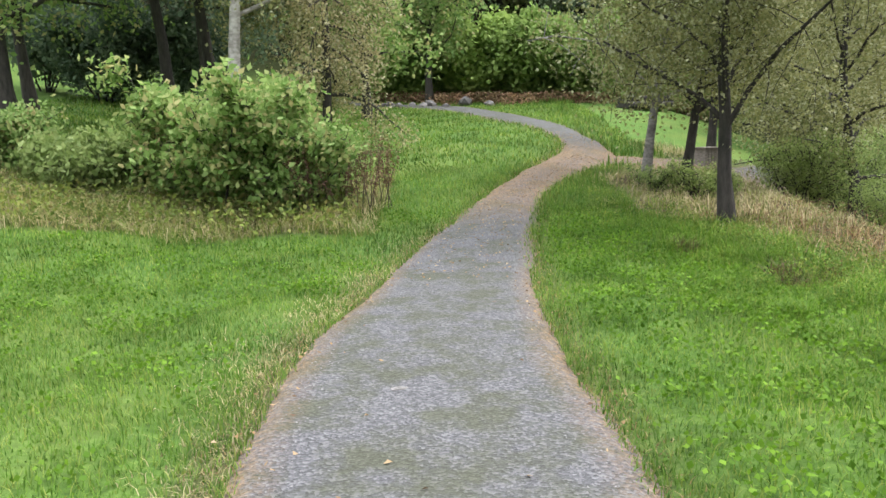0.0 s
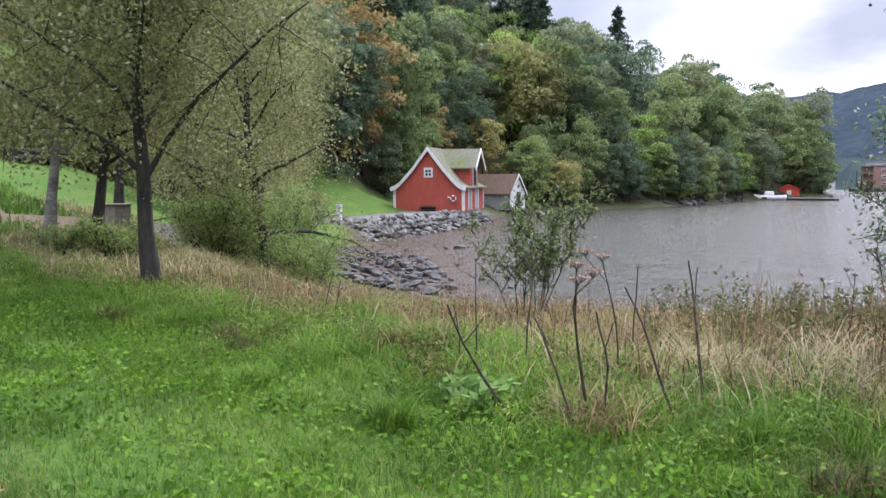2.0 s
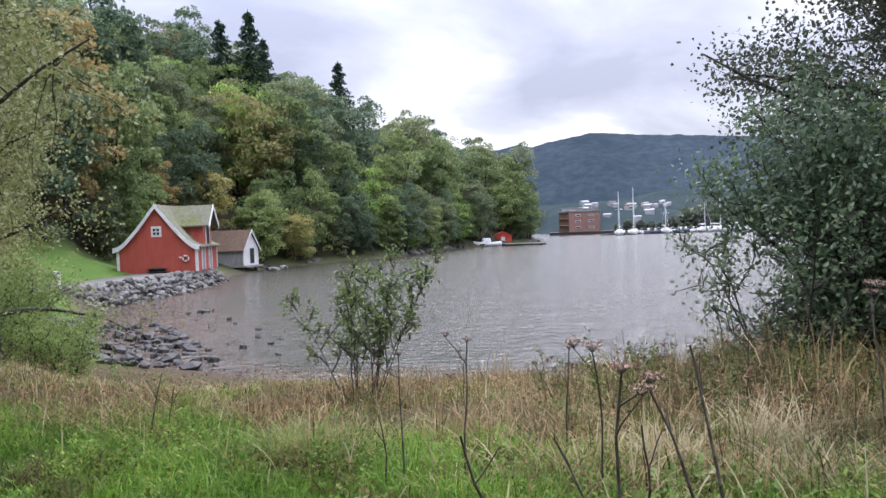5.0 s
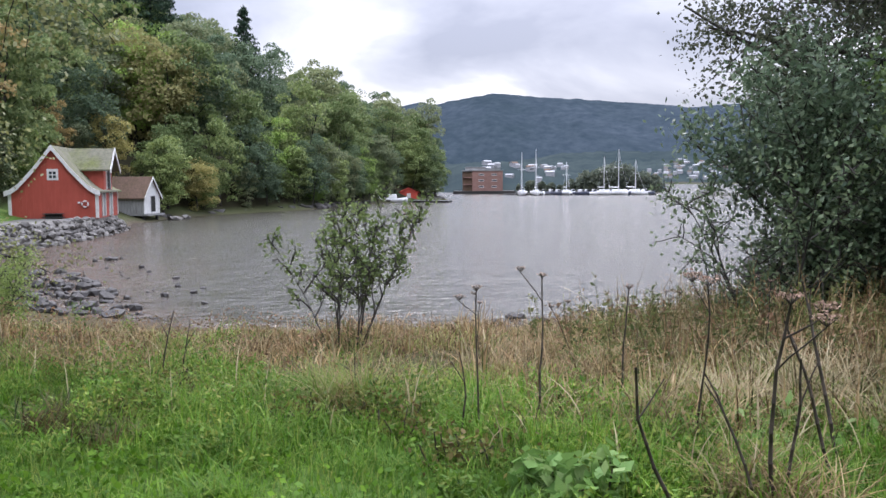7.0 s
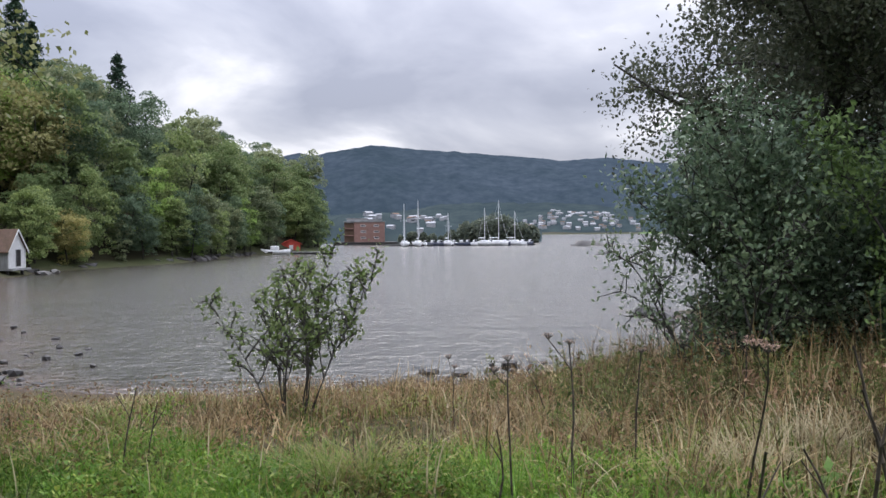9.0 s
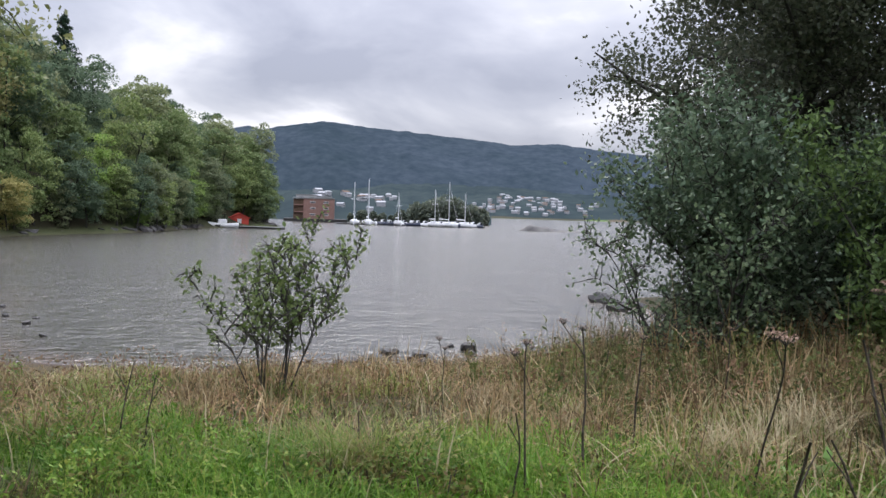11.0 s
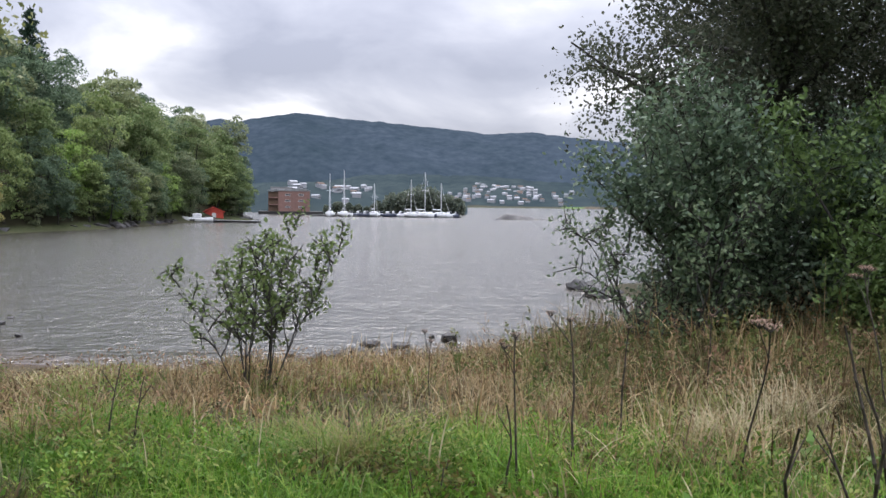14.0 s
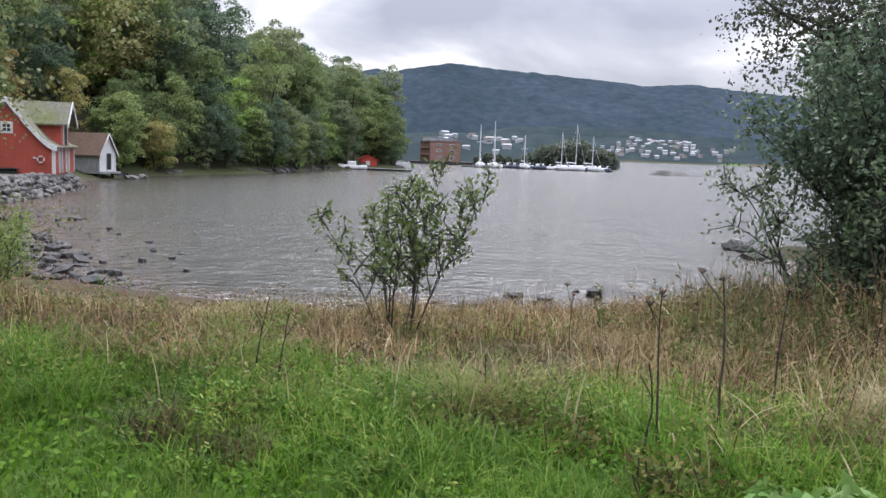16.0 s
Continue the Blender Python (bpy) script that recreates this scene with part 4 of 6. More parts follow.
def wood():
    rng = np.random.default_rng(77)
    kinds = [forest_kind(100 + i, 14 + (i % 4), 4.0 + 0.5 * (i % 3), FOREST[j]) for i, j in enumerate((0, 0, 1, 1, 2, 3, 4, 5, 0, 5))]
    spruce = [forest_kind(140 + i, 15, 4.9, NEEDLE, True) for i in range(2)]
    names = ["green leafy tree on the wooded slope"] * 2 + ["dark green leafy tree on the wooded slope"] * 2 + ["bright green leafy tree on the wooded slope", "yellowing leafy tree on the wooded slope", "rusty autumn tree on the wooded slope", "grey-green leafy tree on the wooded slope", "green leafy tree on the wooded slope", "grey-green leafy tree on the wooded slope"]
    spots = []
    tries = 0
    while len(spots) < 250 and tries < 30000:
        tries += 1
        x = rng.uniform(-45, 214)
        lim = float(np.interp(x, HILL_X, HILL_Y))
        y = lim + rng.uniform(-1, 1) + abs(rng.normal()) * (24 if x < 120 else 12)
        if y < lim - 2 or shore_distance(x, y) < 1.0:
            continue
        if np.hypot(x - 144, y - 77) < 4.5 or np.hypot(x - 46, y - 57) < 8.5 or np.hypot(x - 60.5, y - 66.5) < 7.5 or np.hypot(x + 20, y - 54) < 5.5:
            continue
        gap = 4.2 + 0.02 * abs(y - lim)
        if all((x - a) ** 2 + (y - b) ** 2 > gap * gap for a, b, _ in spots):
            spots.append((x, y, rng.uniform(0.75, 1.25)))
    # the steep upper slope above the boathouse
    for k in range(40):
        spots.append((48 + (k % 10) * 4.3 + rng.uniform(-1.6, 1.6), 84 + (k // 10) * 7.5 + rng.uniform(-2, 2), rng.uniform(0.8, 1.1)))
    # saplings filling the foot of the slope behind the sheds
    for x, y in ((47, 66), (50, 67.6), (53, 69.5), (56, 71), (59, 73), (62.5, 73.6), (66, 73.2), (69.5, 71.6), (54.5, 73.5), (61, 76)):
        spots.append((x, y, rng.uniform(0.42, 0.62)))
    # the wood behind the farmhouse
    for k in range(16):
        spots.append((-47 + 2.7 * k + rng.uniform(-1, 1), 60 + rng.uniform(-1, 5) + (3 if -26 < -47 + 2.7 * k < -10 else 0), rng.uniform(0.8, 1.1)))
    for k in range(7):
        spots.append((-44 + 3.4 * k + rng.uniform(-0.6, 0.6), 54.5 + rng.uniform(-0.5, 1.5), rng.uniform(0.45, 0.6)))
    # a fringe of low trees hanging over the waterline
    fringe = smooth_rows([(p[0], p[1], 0) for p in SHORE[23:32]], 2.7)
    for x, y, _ in fringe:
        if math.hypot(x - 60, y - 65) > 9 and math.hypot(x - 144, y - 76) > 4:
            spots.append((x + rng.uniform(-1, 1), y + rng.uniform(0.3, 1.6), rng.uniform(0.35, 0.75)))
    for x, y, s in spots:
        k = int(rng.choice(10, p=[.17, .14, .13, .12, .09, .06, .03, .09, .08, .09]))
        t = thing("tree", names[k], "tree", "trees of the wooded slope", on_ground(x, y, -0.3, rng.uniform(0, 360)) @ Matrix.Diagonal((s, s, s * rng.uniform(0.9, 1.15), 1)))
        part("trunk", kinds[k][0], t)
        part("crown", kinds[k][1], t)
    for x, y, s in ((118, 95, 1.5), (94, 93, 1.6), (97.5, 93.5, 1.35), (91, 96, 1.4), (139, 100, 0.9), (4, 60, 1.1), (9, 62, 1.2), (-6, 59, 1.2), (60, 92, 1.2)):
        t = thing("spruce", "tall dark spruce standing above the wood", "tree", "spruces above the wood", on_ground(x, y, -0.3, rng.uniform(0, 360)) @ Matrix.Diagonal((s, s, s, 1)))
        k = int(rng.integers(2))
        part("trunk", spruce[k][0], t)
        part("crown", spruce[k][1], t)


wood()

# ---------------------------------------------------------------- trees and shrubs near the path
BIRCHES = dict(group="birches by the path", droop=0.4, narrow=0.75)
make_tree("birch", "slim grey birch with fine olive leaves beside the path", "tree", on_ground(4.5, 13.05), 5, BARK, LEAF_BIRCH, 0.058, 210, 0.24,
          h=7.2, r=0.125, limbs=24, reach=3.4, first=0.2, rise=1.5, twigs=13, hang=0.3, profile=lambda u: 1.05 - 0.6 * u, **BIRCHES)
make_tree("birch", "leaning slim birch with fine olive leaves", "tree", on_ground(4.45, 18.2), 6, BARK_PALE, LEAF_BIRCH, 0.08, 80, 0.26,
          h=8, r=0.11, limbs=26, reach=3.3, first=0.2, lean=(-0.06, 0), rise=0.7, twigs=9, hang=0.35, **BIRCHES)
make_tree("birch", "leaning slim birch with fine olive leaves", "tree", on_ground(5.35, 18.4), 7, BARK, LEAF_BIRCH, 0.08, 80, 0.26,
          h=7, r=0.12, limbs=22, reach=3.0, first=0.22, lean=(0.12, 0), rise=0.7, twigs=9, hang=0.35, **BIRCHES)
make_tree("birch", "broad birch with fine olive leaves above the shore", "tree", on_ground(10.4, 20.8), 8, BARK, LEAF_BIRCH, 0.075, 105, 0.28,
          h=8, r=0.16, limbs=26, reach=3.8, first=0.15, rise=0.6, twigs=9, hang=0.4, **BIRCHES)
make_tree("birch", "broad birch with fine olive leaves above the shore", "tree", on_ground(8.2, 25.5), 11, BARK, LEAF_BIRCH, 0.085, 90, 0.3,
          h=8.5, r=0.15, limbs=24, reach=3.6, first=0.15, rise=0.6, twigs=8, hang=0.4, **BIRCHES)
for i, (x, y, h) in enumerate(((17.5, 37, 9.5), (22, 45, 10), (14.5, 34, 9), (26.5, 51, 10.5), (31, 56.5, 11))):
    make_tree("birch", "tall birch with yellow-olive leaves above the quay", "tree", on_ground(x, y), 12 + i, BARK, LEAF_BIRCH, 0.1, 170, 0.5,
              h=h, r=0.2, limbs=26, reach=3.8, first=0.12, rise=0.6, twigs=8, hang=0.4, **BIRCHES)
make_tree("hedge_bush", "round yellowing bush beside the quay path", "shrub", on_ground(27.2, 47.6), 19, BARK, FOREST[3], 0.12, 46, 0.2,
          h=2.0, r=0.03, limbs=8, reach=1.2, first=0.05, rise=0.6, stems=10, twigs=6, spread_stems=0.7, narrow=0.6, sides=5)
# low willows between the trees and the shore
for i, (x, y, s) in enumerate(((8.6, 20.0, 1.0), (11.0, 22.0, 1.15), (13.2, 26, 1.3), (9.6, 17.4, 0.75), (15.5, 31, 1.3))):
    make_tree("willow_shrub", "low green willow shrub among dry grass", "shrub", on_ground(x, y) @ Matrix.Diagonal((s, s, s, 1)), 40 + i, BARK, LEAF_WILLOW, 0.09, 26, 0.15,
              h=2.2, r=0.03, limbs=6, reach=1.0, first=0.1, rise=0.9, stems=10, twigs=6, spread_stems=0.65, group="willow shrubs above the shore", narrow=0.35, sides=5)
for i, (x, y, s) in enumerate(((4.2, 16.7, 0.42), (5.1, 16.5, 0.5), (5.8, 17.1, 0.38))):
    make_tree("bramble", "low green bramble at the foot of the birches", "shrub", on_ground(x, y) @ Matrix.Diagonal((s, s, s, 1)), 46 + i, BARK, LEAF_WILLOW, 0.11, 9, 0.16,
              h=1.8, r=0.03, limbs=5, reach=0.9, first=0.1, rise=0.6, stems=9, twigs=5, spread_stems=0.8, group="brambles under the birches", narrow=0.6, sides=5)
# the willow sapling in front of the water
make_tree("willow_sapling", "young willow with thin dark stems and grey-green leaves", "shrub", on_ground(8.8, 9.78), 51, BARK, LEAF_SAPLING, 0.066, 8, 0.06,
          h=2.4, r=0.013, limbs=8, reach=0.62, first=0.34, rise=1.4, stems=10, twigs=4, spread_stems=0.25, profile=lambda u: 1.1 - 0.75 * u, narrow=0.52, sides=5)
# dark alders and willow on the east bank
make_tree("willow_shrub", "broad dark green willow shrub at the water's edge", "shrub", on_ground(12.8, 3.65), 61, BARK, LEAF_DARK, 0.088, 42, 0.16,
          h=4.4, r=0.05, limbs=12, reach=1.5, first=0.1, rise=0.8, stems=13, twigs=7, spread_stems=0.44, narrow=0.5, sides=5)
make_tree("willow_shrub", "low spreading willow shrub over the reeds", "shrub", on_ground(11.3, 4.9), 66, BARK, LEAF_GREY, 0.08, 11, 0.11,
          h=3.3, r=0.035, limbs=8, reach=1.2, first=0.15, rise=0.7, stems=9, twigs=6, spread_stems=0.6, narrow=0.5, sides=5)
make_tree("willow_shrub", "fresh green willow shrub before the dark alders", "shrub", on_ground(11.3, 2.0), 64, BARK, LEAF_FRESH, 0.09, 46, 0.15,
          h=4.3, r=0.05, limbs=10, reach=1.4, first=0.1, rise=0.8, stems=12, twigs=7, spread_stems=0.5, narrow=0.5, sides=5)
make_tree("alder", "tall dark alder with dense foliage over the water", "tree", on_ground(15.4, 3.4), 62, BARK, LEAF_ALDER, 0.07, 200, 0.2,
          h=12, r=0.23, limbs=58, reach=3.4, first=0.2, rise=0.3, twigs=10, narrow=0.75, group="alders on the bank", profile=lambda u: 1.08 - 0.32 * u)
make_tree("alder", "tall dark alder with dense foliage over the water", "tree", on_ground(14.6, -0.9), 63, BARK, LEAF_ALDER, 0.075, 165, 0.22,
          h=10.5, r=0.18, limbs=36, reach=3.9, first=0.2, rise=0.35, twigs=9, narrow=0.75, group="alders on the bank", profile=lambda u: 1.05 - 0.5 * u)
make_tree("alder", "tall dark alder with dense foliage over the water", "tree", on_ground(20, 2.2), 65, BARK, LEAF_ALDER, 0.13, 90, 0.3,
          h=10.5, r=0.2, limbs=32, reach=4.0, first=0.15, rise=0.35, twigs=9, narrow=0.75, group="alders on the bank")
# shrubs west of the path
for i, (x, y, h, st, reach) in enumerate(((-3.8, 14.6, 3.1, 14, 1.15), (-2.5, 14.4, 2.2, 12, 1.0), (-6.7, 15.4, 1.25, 10, 0.9), (-8.8, 16.5, 1.6, 10, 1.0), (-5.3, 16.4, 1.7, 10, 1.0))):
    make_tree("shrub", "dense leafy green shrub at the meadow's edge", "shrub", on_ground(x, y), 70 + i, BARK, LEAF_SHRUB if i in (0, 1, 3) else LEAF_WILLOW, 0.135 if i == 0 else 0.12, 22, 0.14,
              h=h, r=0.03, limbs=8, reach=reach, first=0.05, rise=0.7, stems=st, twigs=7, spread_stems=0.6, group="shrubs by the meadow", narrow=0.6, sides=5)
make_tree("alder", "old dark tree with heavy trunk by the meadow", "tree", on_ground(-10.9, 21.2), 80, BARK, LEAF_SHRUB, 0.15, 70, 0.3,
          h=10, r=0.34, limbs=24, reach=4.4, first=0.27, rise=0.25, twigs=9, narrow=0.7, group="trees behind the shrubs")
make_tree("birch", "white-barked birch with hanging twigs behind the shrubs", "tree", on_ground(-5.15, 21.0), 81, BARK_WHITE, LEAF_BIRCH, 0.1, 70, 0.28,
          h=10, r=0.2, limbs=26, reach=3.6, first=0.36, rise=0.5, twigs=9, hang=0.4, bend=0.03, lean=(0.03, 0), group="trees behind the shrubs", droop=0.5, narrow=0.7)
make_tree("birch", "russet birch with twigs hanging to the meadow", "tree", on_ground(-3.1, 22.6), 82, BARK, LEAF_RUSSET, 0.085, 85, 0.24,
          h=8.5, r=0.15, limbs=28, reach=2.9, first=0.2, rise=0.1, twigs=10, hang=0.8, group="trees behind the shrubs", droop=0.5, narrow=0.7)
for i, (x, y) in enumerate(((-7.6, 24), (-6.4, 24.6), (-13, 27), (-8.5, 31), (-3.0, 35), (-26, 37), (-0.5, 44), (-10, 40))):
    make_tree("alder", "dark-stemmed leafy tree behind the shrubs", "tree", on_ground(x, y), 83 + i, BARK, FOREST[1] if i % 2 else LEAF_SHRUB, 0.22, 60, 0.4,
              h=11, r=0.2, limbs=22, reach=4.0, first=(0.42, 0.42, 0.3, 0.34)[i] if i < 4 else 0.22, rise=0.3, twigs=8, narrow=0.7, group="trees behind the shrubs")
for i, (x, y, h) in enumerate(((-12.6, 32, 4.6), (-15.5, 33.5, 5.2), (-9.4, 33, 4.2))):
    make_tree("hazel", "dark leafy hazel screening the farmhouse", "shrub", on_ground(x, y), 860 + i, BARK, FOREST[1], 0.2, 26, 0.3,
              h=h, r=0.05, limbs=9, reach=1.7, first=0.15, rise=0.8, stems=7, twigs=6, spread_stems=0.4, group="bushes before the farmhouse", narrow=0.65, sides=5)
for i, (x, y) in enumerate(((-2.5, 47), (1.5, 46.5), (4.5, 46), (7.5, 44.5), (10.5, 42), (13.5, 43))):
    make_tree("hazel", "dark green hazel bush under the wood", "shrub", on_ground(x, y), 95 + i, BARK, FOREST[2], 0.3, 44, 0.35,
              h=4.8, r=0.05, limbs=9, reach=2.0, first=0.05, rise=0.7, stems=9, twigs=6, spread_stems=0.6, group="bushes under the wood", narrow=0.7, sides=5)


# ---------------------------------------------------------------- grass
LAWN = leaf_material("lawn_blade", shades((0.043, 0.10, 0.015), (0.08, 0.172, 0.026), (0.13, 0.235, 0.041), (0.235, 0.275, 0.075)), 0.0, 0.48, 0.5, 0.7)
LUSH = leaf_material("lush_blade", shades((0.045, 0.115, 0.011), (0.088, 0.195, 0.019), (0.14, 0.27, 0.034), (0.23, 0.29, 0.06)), 0.0, 0.4, 0.45, 0.9)
NETTLE = leaf_material("nettle_leaf", shades((0.05, 0.11, 0.018), (0.095, 0.185, 0.028), (0.155, 0.255, 0.046), (0.25, 0.28, 0.07)), 0.0, 0.35, 0.45, 0.9)
CLOVER = leaf_material("clover_leaf", shades((0.05, 0.115, 0.010), (0.09, 0.195, 0.016), (0.145, 0.265, 0.028)), 0.0, 0.42, 0.5, 1.1)
HERB = leaf_material("herb_leaf", shades((0.085, 0.125, 0.03), (0.15, 0.205, 0.045), (0.22, 0.28, 0.07), (0.23, 0.19, 0.08)), 0.0, 0.4, 0.5, 0.8)
REED = leaf_material("dry_reed", shades((0.07, 0.045, 0.025), (0.21, 0.14, 0.075), (0.40, 0.29, 0.16), (0.13, 0.095, 0.045), (0.54, 0.43, 0.27)), 0.0, 0.35, 0.6, 0.6)
PALE = leaf_material("pale_reed", shades((0.30, 0.245, 0.145), (0.44, 0.37, 0.235), (0.25, 0.24, 0.12)), 0.0, 0.35, 0.6)
STRAW = leaf_material("bleached_straw", shades((0.21, 0.19, 0.10), (0.40, 0.345, 0.21), (0.54, 0.47, 0.32), (0.25, 0.27, 0.11)), 0.0, 0.4, 0.65, 0.5)
ROUGH_GREEN = leaf_material("rough_green_blade", shades((0.09, 0.14, 0.03), (0.16, 0.22, 0.05), (0.26, 0.29, 0.09), (0.33, 0.30, 0.15)), 0.0, 0.4, 0.6, 0.6)
RANK = leaf_material("rank_herb_leaf", shades((0.06, 0.085, 0.03), (0.11, 0.14, 0.045), (0.17, 0.19, 0.07), (0.17, 0.13, 0.07)), 0.0, 0.4, 0.55, 0.7)
WITHERED = leaf_material("withered_leaf", shades((0.11, 0.07, 0.045), (0.23, 0.145, 0.095), (0.33, 0.22, 0.14), (0.15, 0.125, 0.06)), 0.0, 0.3, 0.7, 0.6)
SEDGE = leaf_material("green_sedge", shades((0.025, 0.04, 0.014), (0.065, 0.095, 0.028), (0.14, 0.165, 0.05), (0.14, 0.095, 0.05), (0.06, 0.038, 0.022)), 0.0, 0.35, 0.55, 0.6)


def blades(rng, x, y, z, h, width, lean, seg=3):
    """Curved tapering blades."""
    n = len(x)
    a = rng.uniform(0, 2 * math.pi, n)
    d = np.stack([np.cos(a), np.sin(a)], 1)
    s = np.stack([-d[:, 1], d[:, 0]], 1)
    u = np.linspace(0, 1, seg + 1)
    H = h[:, None] * (u[None] - 0.35 * lean[:, None] * u[None] ** 2.5)
    O = (h * lean)[:, None] * u[None] ** 1.9
    Wd = width[:, None] * (1 - 0.92 * u[None] ** 1.4) * 0.5
    c = np.stack([x[:, None] + d[:, :1] * O, y[:, None] + d[:, 1:] * O, z[:, None] + H], -1)
    side = np.concatenate([s, np.zeros((n, 1))], 1)[:, None] * Wd[..., None]
    v = np.stack([c - side, c + side], 2).reshape(-1, 3)
    k = (seg + 1) * 2
    f = np.array([(2 * i, 2 * i + 1, 2 * i + 3, 2 * i + 2) for i in range(seg)])
    return v, (np.arange(n)[:, None, None] * k + f[None]).reshape(-1, 4)


def scatter(rng, n, x0, x1, y0, y1, keep):
    x, y = rng.uniform(x0, x1, n), rng.uniform(y0, y1, n)
    k = keep(x, y)
    x, y = x[k], y[k]
    return x, y, height(x, y) + ripple(x, y) * np.clip(path_gap(x, y), 0, 1)


def is_lawn(x, y):
    left_tall = (y > 12.3) & (y < 17.5) & (x < -1.2)
    return (path_gap(x, y) > -0.02) & (x < tall_edge(y) + 0.5) & ~left_tall


def stuff(name, label, category, v, f, mat):
    return tagged(new(name, np_mesh(name, v, f, mat)), label, category, kind="stuff")


def tuft(x, y):
    """Uneven growth: waves of taller and lower grass."""
    return 1.0 + 0.28 * np.sin(2.7 * x + 1.1 * y + 0.8 * np.sin(1.9 * y)) * np.cos(2.3 * y - 1.2 * x) + 0.2 * np.sin(6.1 * x - 3.7 * y) * np.sin(5.3 * y + 1.9 * x)


def lawn():
    rng = np.random.default_rng(200)
    for n, x0, x1, y0, y1, h, w in ((150000, -5.5, 6.2, 0.8, 9.5, 0.075, 0.008), (90000, -9, 6, 9.5, 20, 0.10, 0.014), (60000, -14, 12, 20, 46, 0.13, 0.035), (60000, -13, -5.5, -5, 9.5, 0.09, 0.016), (50000, -5.5, 6.2, -6, 0.8, 0.085, 0.012)):
        x, y, z = scatter(rng, n, x0, x1, y0, y1, is_lawn)
        hh = h * rng.uniform(0.5, 1.5, len(x)) * (1 + 0.9 * np.clip((x - tall_edge(y) + 2.6) / 2.2, 0, 1)) * (tuft(x, y) if y0 < 9 else 1.0)
        v, f = blades(rng, x, y, z - 0.01, hh, np.full(len(x), w), rng.uniform(0.2, 1.1, len(x)), 2)
        stuff("lawn_grass", "short bright green meadow grass", "grass", v, f, LAWN)
    x, y, z = scatter(rng, 90000, -3, 6, 1, 24, lambda a, b: (np.abs(path_gap(a, b) - 0.12) < 0.2 * rng.uniform(0.2, 1, len(a))))
    v, f = blades(rng, x, y, z, rng.uniform(0.02, 0.065, len(x)), np.full(len(x), 0.008), rng.uniform(0.4, 1.6, len(x)), 2)
    stuff("edge_grass", "trodden straw-coloured grass along the path", "grass", v, f, REED)
    # the rank green edge between the mown grass and the reeds
    x, y, z = scatter(rng, 100000, 1.6, 6.6, -3, 13, lambda a, b: (path_gap(a, b) > 0.35) & (a > tall_edge(b) - 1.9 + 0.35 * np.sin(2.2 * b)) & (a < tall_edge(b) + 1.3) & (tuft(1.3 * a, 1.3 * b) > 0.93))
    far = np.clip((x - tall_edge(y) + 1.9) / 1.6, 0.25, 1)
    v, f = blades(rng, x, y, z - 0.01, 0.27 * far * rng.uniform(0.5, 1.4, len(x)), rng.uniform(0.006, 0.013, len(x)), 0.2 + 1.3 * rng.uniform(0, 1, len(x)), 3)
    stuff("rank_grass", "lush green arching grass beside the reeds", "grass", v, f, LUSH)
    # yellowed worn grass on the path's west side
    x, y, z = scatter(rng, 34000, -4.0, 0.4, 1.0, 12, lambda a, b: (a < 0.3) & (path_gap(a, b) > 0.02) & (path_gap(a, b) < (0.25 + 0.55 * rng.uniform(0, 1, len(a)) ** 2 * tuft(0.7 * a, 0.7 * b))))
    v, f = blades(rng, x, y, z, rng.uniform(0.03, 0.085, len(x)), np.full(len(x), 0.008), rng.uniform(0.4, 1.5, len(x)), 2)
    stuff("worn_grass", "yellowed worn grass beside the gravel", "grass", v, f, STRAW)
    # broad low weeds in patches
    cx, cy = rng.uniform(-5.5, 5.6, 1300), rng.uniform(2, 14, 1300)
    k = is_lawn(cx, cy) & (path_gap(cx, cy) > 0.35) & ((cx > 0) | (rng.uniform(0, 1, 1300) < 0.3))
    cx, cy = cx[k], cy[k]
    m = 62
    x = (cx[:, None] + rng.normal(size=(len(cx), m)) * 0.16).ravel()
    y = (cy[:, None] + rng.normal(size=(len(cx), m)) * 0.16).ravel()
    keep = path_gap(x, y) > 0.1
    x, y = x[keep], y[keep]
    z = height(x, y) + ripple(x, y) + rng.uniform(0.02, 0.11, len(x))
    c = np.stack([x, y, z], 1)
    v, f = leaves(rng, c, 0.038, np.stack([x, y, z - 1.0], 1), 0.0, 0.8)
    stuff("clover", "low green clover and buttercup leaves in the grass", "weeds", v, f, CLOVER)


lawn()


def is_tall(x, y):
    return (x > tall_edge(y) - 0.35) & (shore_distance(x, y) > np.where(y > 17, 5.5, 0.3)) & (path_gap(x, y) > 0.3)


